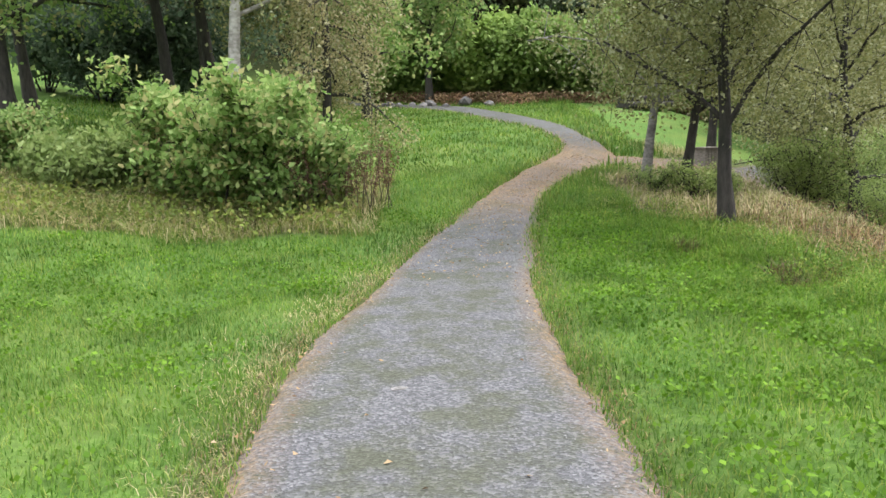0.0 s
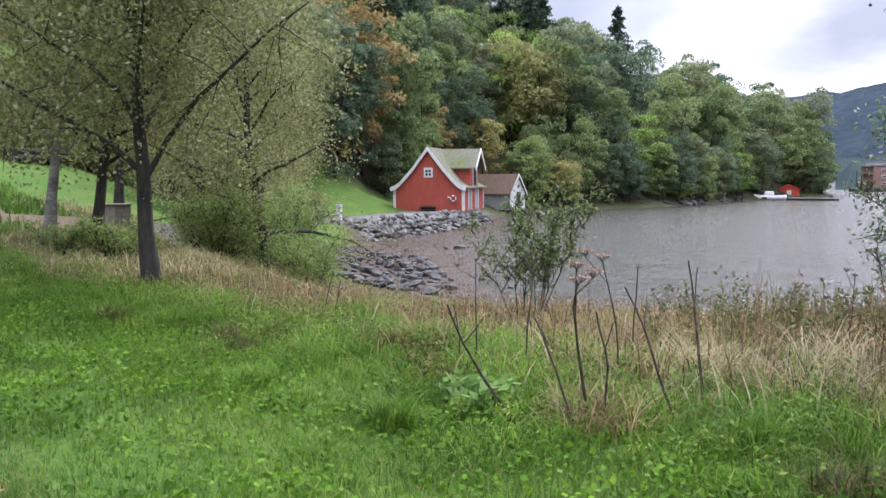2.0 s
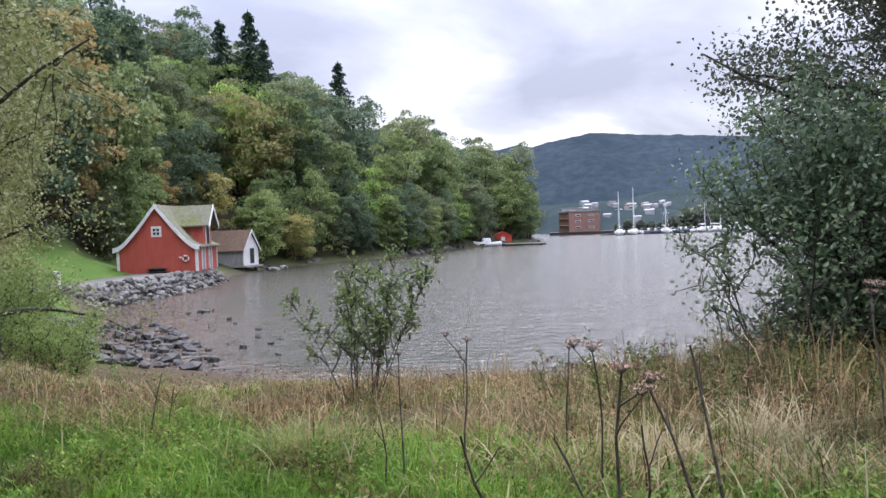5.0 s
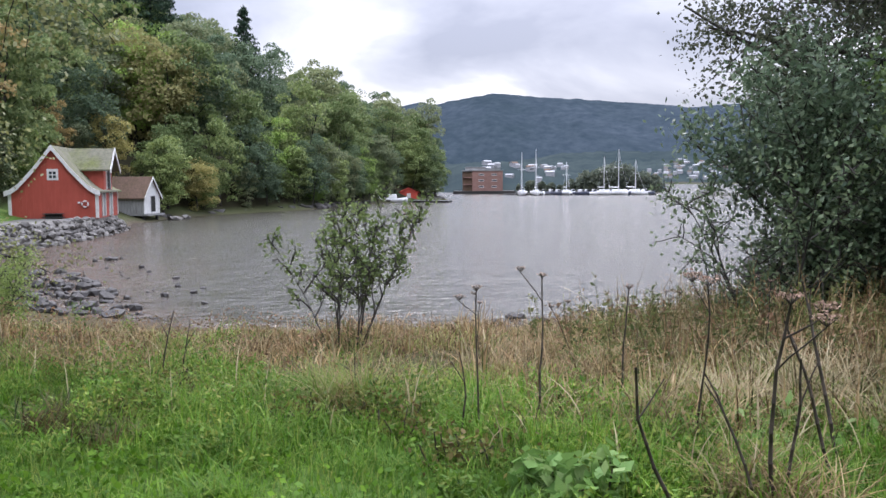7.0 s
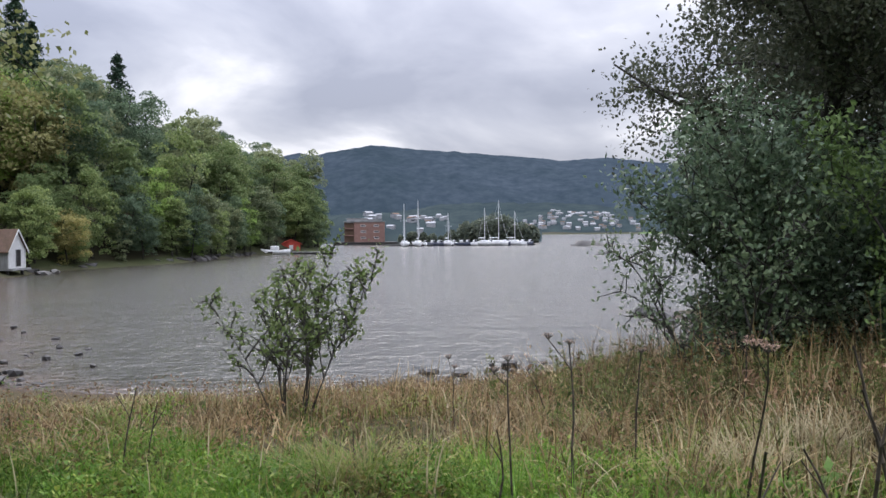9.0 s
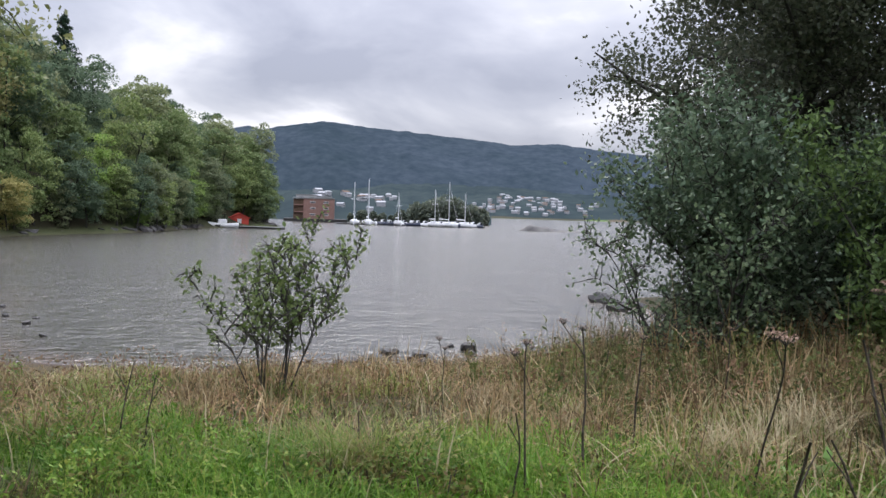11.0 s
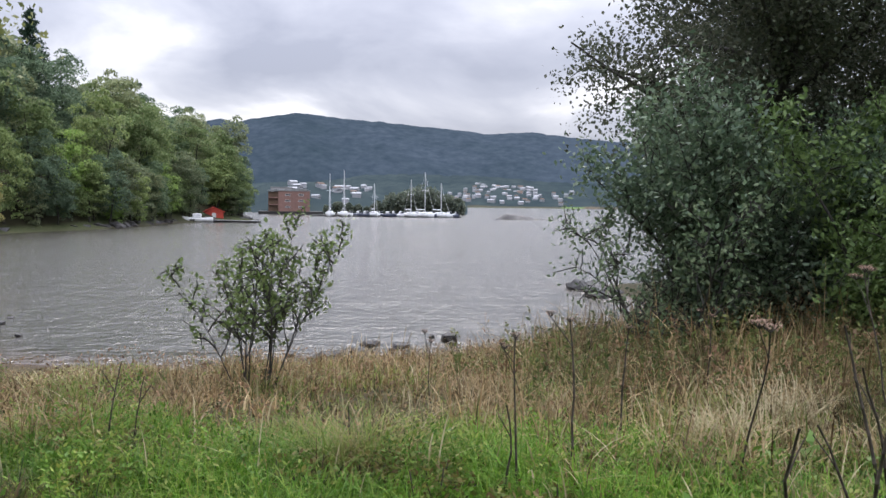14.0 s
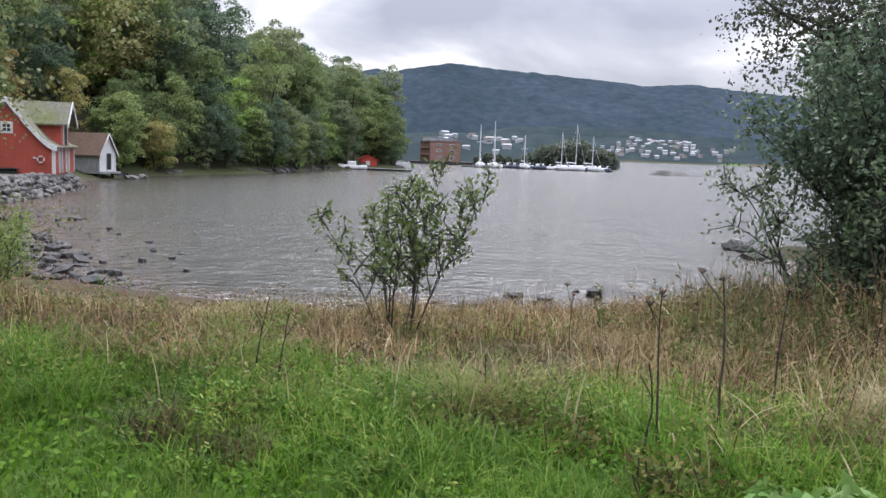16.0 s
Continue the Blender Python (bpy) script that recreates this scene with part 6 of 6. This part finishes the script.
def picnic_table(x, y, z, turn):
    t = thing("picnic_table", "weathered wooden picnic table on the quay", "table", at=pose(x, y, z, 0, 0, turn))
    for k in range(5):
        box("plank", -0.9, 0.9, -0.37 + k * 0.15, -0.23 + k * 0.15, 0.71, 0.75, WOODGREY, t, bevel=0.006)
    for s in (-1, 1):
        for k in (0, 1):
            box("seat_plank", -0.9, 0.9, s * 0.68 - 0.14 + k * 0.145, s * 0.68 - 0.005 + k * 0.145, 0.41, 0.45, WOODGREY, t, bevel=0.006)
    for xx in (-0.65, 0.65):
        box("crossbar", xx - 0.04, xx + 0.04, -0.8, 0.8, 0.34, 0.41, WOODGREY, t)
        for s in (-1, 1):
            box("leg", xx - 0.045, xx + 0.045, -0.05, 0.05, -0.02, 0.78, WOODGREY, t, m=Matrix.Translation((0, s * 0.45, 0)) @ Matrix.Rotation(s * 0.5, 4, "X"))


picnic_table(26.9, 44.9, -0.85, 40)
post = thing("marker_post", "pale stone post beside the picnic table", "post", at=pose(28.3, 45.2, -0.9, 0, 0, 30))
box("shaft", -0.14, 0.14, -0.14, 0.14, 0, 1.0, WHITE, post, bevel=0.02)
box("cap", -0.17, 0.17, -0.17, 0.17, 1.002, 1.08, WHITE, post, bevel=0.02)


def litter_box(x, y):
    t = thing("litter_bin", "grey wooden litter box beside the path", "bin", at=on_ground(x, y, 0, 20) @ Matrix.Scale(0.7, 4))
    for k in range(5):
        box("slat", -0.36 + k * 0.148, -0.23 + k * 0.148, -0.36, -0.32, 0.05, 0.8, WOODGREY, t, bevel=0.005)
    box("body", -0.35, 0.35, -0.318, 0.35, 0.03, 0.82, WOODGREY, t)
    box("lid", -0.4, 0.4, -0.4, 0.4, 0.822, 0.88, WOODGREY, t, "grey lid", 0.01)


litter_box(7.3, 22.9)


def log_pile(x, y):
    t = thing("log_pile", "dark stacked logs under the trees", "logs", at=on_ground(x, y, 0, 10))
    for row in range(2):
        for k in range(5 - row):
            bm = bmesh.new()
            bmesh.ops.create_cone(bm, cap_ends=True, segments=9, radius1=0.16, radius2=0.14, depth=2.2, matrix=Matrix.Translation((0, (k - 2.5 + row * 0.5) * 0.31, 0.14 + row * 0.26)) @ Matrix.Rotation(radians(90), 4, "Y"))
            part("log", bm_mesh("log", bm, BARK), t)


log_pile(9.2, 38)


TIMBER = surface("old_timber", (0.03, 0.025, 0.02), (0.075, 0.062, 0.05), 6, 0.9, 0.4, 0.01, 1.0, (0.7, 0.7, 0.65), stretch=(1, 1, 4))


def old_house():
    t = thing("farmhouse", "grey timber farmhouse behind the trees", "house", at=pose(-20.0, 52.6, 6.1, 0, 0, 20) @ Matrix.Scale(0.62, 4))
    prism("wall", [(-3.5, -1), (-3.5, 5.2), (0, 8), (3.5, 5.2), (3.5, -1)], 0, 9, TIMBER, t, "grey-brown timber walls")
    for s in (-1, 1):
        prism("roof", [(0, 8.1), (s * 4, 4.9), (s * 4, 5.1), (0, 8.35)], -0.4, 9.4, SLATE, t, "pale slate roof slope")
    for x in (-1.6, 1.2):
        for z in (1.0, 3.6):
            w = box("window", x - 0.5, x + 0.5, -0.08, -0.003, z, z + 1.3, GREYBOARD, t, "weathered window frame")
            for q in (-1, 1):
                for r_ in (0, 1, 2):
                    box("pane", x + q * 0.22 - 0.17, x + q * 0.22 + 0.17, -0.09, -0.082, z + 0.1 + r_ * 0.39, z + 0.42 + r_ * 0.39, GLASS, w)


old_house()

# ---------------------------------------------------------------- marina and far town
BRICK = surface("red_brick", (0.20, 0.115, 0.095), (0.29, 0.17, 0.14), 1.2, 0.85, 0.2, 0.02, 0.2, (0.85, 0.85, 0.85))
HULL = surface("white_hull", (0.66, 0.67, 0.68), (0.82, 0.82, 0.82), 2, 0.3, 0.05, 0.01)
HULL_DARK = surface("dark_hull", (0.03, 0.04, 0.07), (0.06, 0.07, 0.10), 2, 0.3, 0.05, 0.01)
ALU = surface("mast_alloy", (0.6, 0.61, 0.63), (0.75, 0.76, 0.78), 3, 0.4, 0.05, 0.01, metal=0.3)
HUT_RED = surface("bright_red_boards", (0.42, 0.05, 0.03), (0.5, 0.07, 0.045), 3, 0.7, 0.15, 0.01)


def bearing(deg, dist, z=WATER):
    return (dist * math.sin(radians(deg)), 5.85 + dist * math.cos(radians(deg)), z)


def hull_mesh(L, B, H, mat):
    st = np.linspace(0, 1, 9)
    vs = []
    for u in st:
        b = B * 0.5 * (math.sin(math.pi * min(1, 0.28 + 0.72 * u)) ** 0.6 if u < 1 else 0.0)
        sheer = H * (1 + 0.25 * (2 * u - 0.8) ** 2)
        vs += [(-L / 2 + L * u, -b, sheer), (-L / 2 + L * u * 0.97, -b * 0.75, H * 0.25), (-L / 2 + L * u * 0.94, 0, -0.25), (-L / 2 + L * u * 0.97, b * 0.75, H * 0.25), (-L / 2 + L * u, b, sheer)]
    fs = []
    for i in range(8):
        for k in range(4):
            fs.append((i * 5 + k, i * 5 + 5 + k, i * 5 + 6 + k, i * 5 + 1 + k))
        fs.append((i * 5 + 4, i * 5 + 9, i * 5 + 5, i * 5))
    return np_mesh("hull", vs, fs, mat)


def sailboat(deg, dist, mast, turn, seed):
    t = thing("sailing_boat", "white sailing boat moored with bare mast", "boat", "boats in the marina", pose(*bearing(deg, dist), 0, 0, turn))
    L = mast * 0.8
    part("hull", hull_mesh(L, L * 0.3, 1.0, HULL), t)
    bm = bmesh.new()
    add_box(bm, -L * 0.2, L * 0.2, -L * 0.08, L * 0.08, 1.0, 1.5)
    part("cabin", bm_mesh("cabin", bm, HULL, 0.12), t)
    v, f = tubes([(np.array([(0.3, 0, 0.9), (0.3, 0, mast * 0.5), (0.3, 0, mast)]), [0.12, 0.11, 0.08])], 6)
    part("mast", np_mesh("mast", v, f, ALU), t, "slim pale mast")
    v, f = tubes([(np.array([(0.3, 0, 2.1), (-L * 0.2, 0, 2.1), (-L * 0.42, 0, 2.15)]), [0.14, 0.16, 0.1])], 6)
    part("boom", np_mesh("boom", v, f, HULL), t, "boom with furled sail")
    v, f = tubes([(np.array([(0.3, 0, mast * 0.97), (L * 0.25, 0, mast * 0.5), (L * 0.49, 0, 1.3)]), [0.03, 0.03, 0.03]), (np.array([(0.3, 0, mast * 0.97), (-L * 0.25, 0, mast * 0.5), (-L * 0.49, 0, 1.3)]), [0.02, 0.02, 0.02])], 4)
    part("rigging", np_mesh("rigging", v, f, ALU), t)
    v, f = tubes([(np.array([(0.3, -1.0, mast * 0.6), (0.3, 0, mast * 0.61), (0.3, 1.0, mast * 0.6)]), [0.04, 0.05, 0.04])], 4)
    part("spreader", np_mesh("spreader", v, f, ALU), t)


def motorboat(deg, dist, L, turn, mat, label):
    t = thing("motor_boat", label, "boat", "boats in the marina", pose(*bearing(deg, dist), 0, 0, turn))
    part("hull", hull_mesh(L, L * 0.36, 0.8, mat), t)
    bm = bmesh.new()
    add_box(bm, -L * 0.12, L * 0.18, -L * 0.12, L * 0.12, 0.8, 1.55)
    part("cabin", bm_mesh("cabin", bm, HULL, 0.15), t)
    box("windscreen", L * 0.181, L * 0.2, -L * 0.11, L * 0.11, 1.05, 1.5, GLASS, t)


for i, (deg, mast) in enumerate(((71.45, 11.3), (72.4, 12.3), (74.45, 8.9), (76.95, 10.0), (77.9, 12.0), (79.0, 9.2))):
    sailboat(deg, 222 + (i % 3), mast, 195 + 8 * i, 500 + i)
for i, deg in enumerate((72.9, 73.4, 73.9, 74.9, 75.4, 75.8, 76.3, 77.4, 78.4, 79.6, 80.1)):
    motorboat(deg, 224 + 2 * (i % 2), 3.2 + (i * 7 % 5) * 0.35, 200 + (i * 37 % 50), HULL_DARK if i % 3 else HULL, "small dark motor boat moored at the pontoon" if i % 3 else "small white motor boat moored at the pontoon")


def pontoon(name, label, a, b, width, top=0.4):
    (ax, ay, _), (bx, by, _) = bearing(*a), bearing(*b)
    L = math.hypot(bx - ax, by - ay)
    t = thing(name, label, "pontoon", at=pose((ax + bx) / 2, (ay + by) / 2, WATER, 0, 0, math.degrees(math.atan2(by - ay, bx - ax))))
    box("float", -L / 2, L / 2, -width / 2, width / 2, -0.3, top - 0.1, STONE_DARK, t)
    n = max(3, int(L / 3))
    for k in range(n):
        box("plank", -L / 2 + k * L / n, -L / 2 + (k + 0.97) * L / n, -width / 2 - 0.1, width / 2 + 0.1, top - 0.098, top, GREYBOARD, t)


pontoon("pontoon", "grey floating pontoon of the marina", (70.2, 227), (80.4, 228), 2.4)
pontoon("pontoon", "low dark pontoon by the red hut", (61.8, 156), (66.7, 150), 1.6)


def brick_block():
    t = thing("brick_building", "red brick waterside building with flat roof", "building", at=pose(*bearing(68.7, 262, -1.2), 0, 0, -68))
    box("wall", -3.2, 6.2, -5, 5, 0, 6.1, BRICK, t, "red brick walls")
    box("recess", -6.2, -3.202, -4.6, 5, 0, 5.9, TILE, t, "dark brown recessed bay")
    box("roof", -6.4, 6.4, -5.2, 5.2, 6.102, 6.4, GREYBOARD, t, "pale flat roof edge")
    for z in (1.0, 2.9, 4.7):
        for x in (-0.4, 3.6):
            w = box("window", x - 0.8, x + 0.8, -5.08, -5.003, z, z + 0.6, WHITE, t, "white framed strip window")
            box("pane", x - 0.7, x + 0.7, -5.1, -5.082, z + 0.12, z + 0.48, GLASS, w)
    for z in (1.9, 4.0):
        box("balcony", -6.0, -3.3, -5.3, -4.602, z, z + 0.25, BRICK, t, "balcony slab")
    box("quay", -9, 10, -9, 6, -1.6, -0.004, STONE_DARK, t, "stone quay edge")
    return t


brick_block()


PALE_WALL = surface("pale_render", (0.36, 0.37, 0.38), (0.47, 0.475, 0.48), 2, 0.7, 0.1, 0.01, 0.1, (0.85, 0.85, 0.84))


def white_block(deg, dist, z, w, storeys, label):
    """A pale flat-roofed block above the waterside."""
    t = thing("apartment_block", label, "building", "pale blocks above the marina", pose(*bearing(deg, dist, z), 0, 0, -deg))
    h = storeys * 2.8
    box("wall", -w / 2, w / 2, -4, 4, -9, h, PALE_WALL, t)
    box("roof", -w / 2 - 0.2, w / 2 + 0.2, -4.2, 4.2, h + 0.002, h + 0.3, GREYBOARD, t, "grey flat roof")
    for k in range(storeys):
        n = max(1, int(w / 2.4))
        for j in range(n):
            x = -w / 2 + (j + 0.5) * w / n
            win = box("window", x - 0.7, x + 0.7, -4.08, -4.003, k * 2.8 + 0.9, k * 2.8 + 2.2, GREYBOARD, t)
            box("pane", x - 0.6, x + 0.6, -4.1, -4.082, k * 2.8 + 1.0, k * 2.8 + 2.1, GLASS, win)


white_block(68.2, 292, 3.6, 7.0, 1, "low white building with flat roof")
white_block(69.4, 298, 3.2, 5.0, 1, "low white building with flat roof")


# white walls greyed in colour to carry the haze of distance
FAR_WALL = surface("hazed_house_paint", (0.27, 0.28, 0.3), (0.4, 0.405, 0.42), 2, 0.7, 0.1, 0.01, 0.02, (0.75, 0.74, 0.7))
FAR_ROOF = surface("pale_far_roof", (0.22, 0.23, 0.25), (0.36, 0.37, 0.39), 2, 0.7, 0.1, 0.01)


def far_house(deg, dist, z, w, h, turn, roof, label, wall=None):
    t = thing("house", label, "house", "houses across the fjord", pose(*bearing(deg, dist, z), 0, 0, turn))
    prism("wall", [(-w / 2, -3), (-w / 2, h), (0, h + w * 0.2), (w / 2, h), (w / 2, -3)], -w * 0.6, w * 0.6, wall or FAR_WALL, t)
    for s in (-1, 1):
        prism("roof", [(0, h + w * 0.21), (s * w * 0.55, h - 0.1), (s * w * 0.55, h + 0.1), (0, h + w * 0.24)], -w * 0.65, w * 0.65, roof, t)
    for x in (-w * 0.25, w * 0.25):
        box("window", x - 0.35, x + 0.35, -w * 0.6 - 0.06, -w * 0.6 - 0.003, h * 0.35, h * 0.62, GLASS, t)


def far_town():
    rng = np.random.default_rng(600)
    st = [(58, 1.2), (70, 1.3), (74, 1.9), (78, 2.0), (82, 1.9), (86, 1.6), (92, 1.3)]
    for _ in range(92):
        deg = rng.choice([rng.normal(83, 1.7), rng.uniform(79.5, 88), rng.uniform(70.5, 74.5)], p=[0.6, 0.22, 0.18])
        r = rng.uniform(0.08, 0.62)
        el = np.interp(deg, [s[0] for s in st], [s[1] for s in st])
        d = 1150 + 300 * r
        z = -3 + (math.tan(radians(el)) * 1450 + 4.7) * r ** 0.8
        far_house(deg, d - 6, z - 1, rng.uniform(3.6, 6.6), rng.uniform(2.2, 3.4), rng.uniform(60, 120) - deg, FAR_ROOF if rng.uniform() < 0.7 else TILE, "small white house on the far hillside")
    for k in range(18):
        deg, r = rng.uniform(67.2, 73.4), rng.uniform(0.3, 1)
        el = np.interp(deg, [67, 70, 73.6], [1.25, 1.3, 0.75])
        far_house(deg, 290 + 60 * r, -3 + (math.tan(radians(el)) * 350 + 4.7) * r ** 0.8, rng.uniform(1.8, 3.0), rng.uniform(1.2, 1.8), rng.uniform(50, 130) - deg, FAR_ROOF if k % 3 else TILE, "white house above the brick building")


# the headland wears the far shore's colours, with the haze painted in
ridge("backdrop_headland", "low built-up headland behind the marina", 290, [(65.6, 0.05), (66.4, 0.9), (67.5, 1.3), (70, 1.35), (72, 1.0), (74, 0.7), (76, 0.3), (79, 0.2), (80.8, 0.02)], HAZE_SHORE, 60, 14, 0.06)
far_town()


def red_hut():
    t = thing("boat_hut", "bright red wooden hut on the rocky shore", "hut", at=pose(*bearing(63.8, 161, -1.95), 0, 0, -60) @ Matrix.Scale(0.74, 4))
    prism("wall", [(-2.3, 0), (-2.3, 2.2), (0, 3.2), (2.3, 2.2), (2.3, 0)], 0, 4, HUT_RED, t)
    for s in (-1, 1):
        prism("roof", [(0, 3.25), (s * 2.7, 2.05), (s * 2.7, 2.2), (0, 3.42)], -0.3, 4.3, HUT_RED, t)
    box("door", -0.5, 0.5, -0.06, -0.003, 0.0, 1.9, WHITE, t, "white door")


red_hut()
motorboat(62.75, 152, 5.2, 122, HULL, "white cabin cruiser moored beside the red hut")


def islet():
    """A low skerry: a hump at one end and a long flat tail."""
    n, m = 80, 14
    u, w = np.meshgrid(np.linspace(-1, 1, n), np.linspace(-1, 1, m))
    top = 1.0 * np.exp(-((u + 0.62) / 0.2) ** 2) + 0.75 * np.exp(-((u + 0.2) / 0.35) ** 2) + 0.38
    rough_ = np.array([noise.noise((a * 9, b * 2, 0.3)) for a, b in zip(u.ravel(), w.ravel())]).reshape(u.shape)
    z_ = (top + 0.28 * rough_) * (1 - np.abs(w) ** 1.5) * np.clip((1 - np.abs(u)) * 9, 0, 1) - 0.12
    P = np.stack([u * 8.4, w * 2.2 * (1 - 0.5 * u ** 2), z_], -1).reshape(-1, 3)
    i = np.arange(n * m).reshape(m, n)
    me_ = np_mesh("skerry", P, np.stack([i[:-1, :-1], i[:-1, 1:], i[1:, 1:], i[1:, :-1]], -1).reshape(-1, 4), STONE_DARK)
    ob = new("skerry", me_)
    ob.matrix_basis = pose(*bearing(85.0, 208), 0, 0, -85)
    tagged(ob, "low dark rocky skerry in the bay", "rock")


islet()


def far_wood():
    rng = np.random.default_rng(630)
    cs = []
    for _ in range(95):
        deg = rng.choice([rng.uniform(75.2, 80.4), rng.uniform(71, 80.6)], p=[0.6, 0.4])
        x, y, z = bearing(deg, rng.uniform(274, 287), -2.1)
        h = rng.uniform(4.5, 10) * max(0.4, 1.05 - 0.5 * abs(deg - 77.6) / 2.8)
        c0 = np.array([x, y, z + h * 0.5])
        d = rng.normal(size=(260, 3))
        d /= np.linalg.norm(d, axis=1)[:, None]
        cs.append(c0 + d * np.array([h * 0.36, h * 0.36, h * 0.52]) * rng.uniform(0.7, 1.05, (260, 1)))
    v, f = leaves(rng, np.vstack(cs), 1.0, None, 0.2, 0.8)
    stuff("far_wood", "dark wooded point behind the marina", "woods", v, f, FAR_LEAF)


# leaf colours greyed so that the point looks veiled by haze
FAR_LEAF = leaf_material("hazed_wood_leaf", shades((0.08, 0.10, 0.085), (0.125, 0.15, 0.11), (0.175, 0.19, 0.135)), 0.0, 0.4)
far_wood()
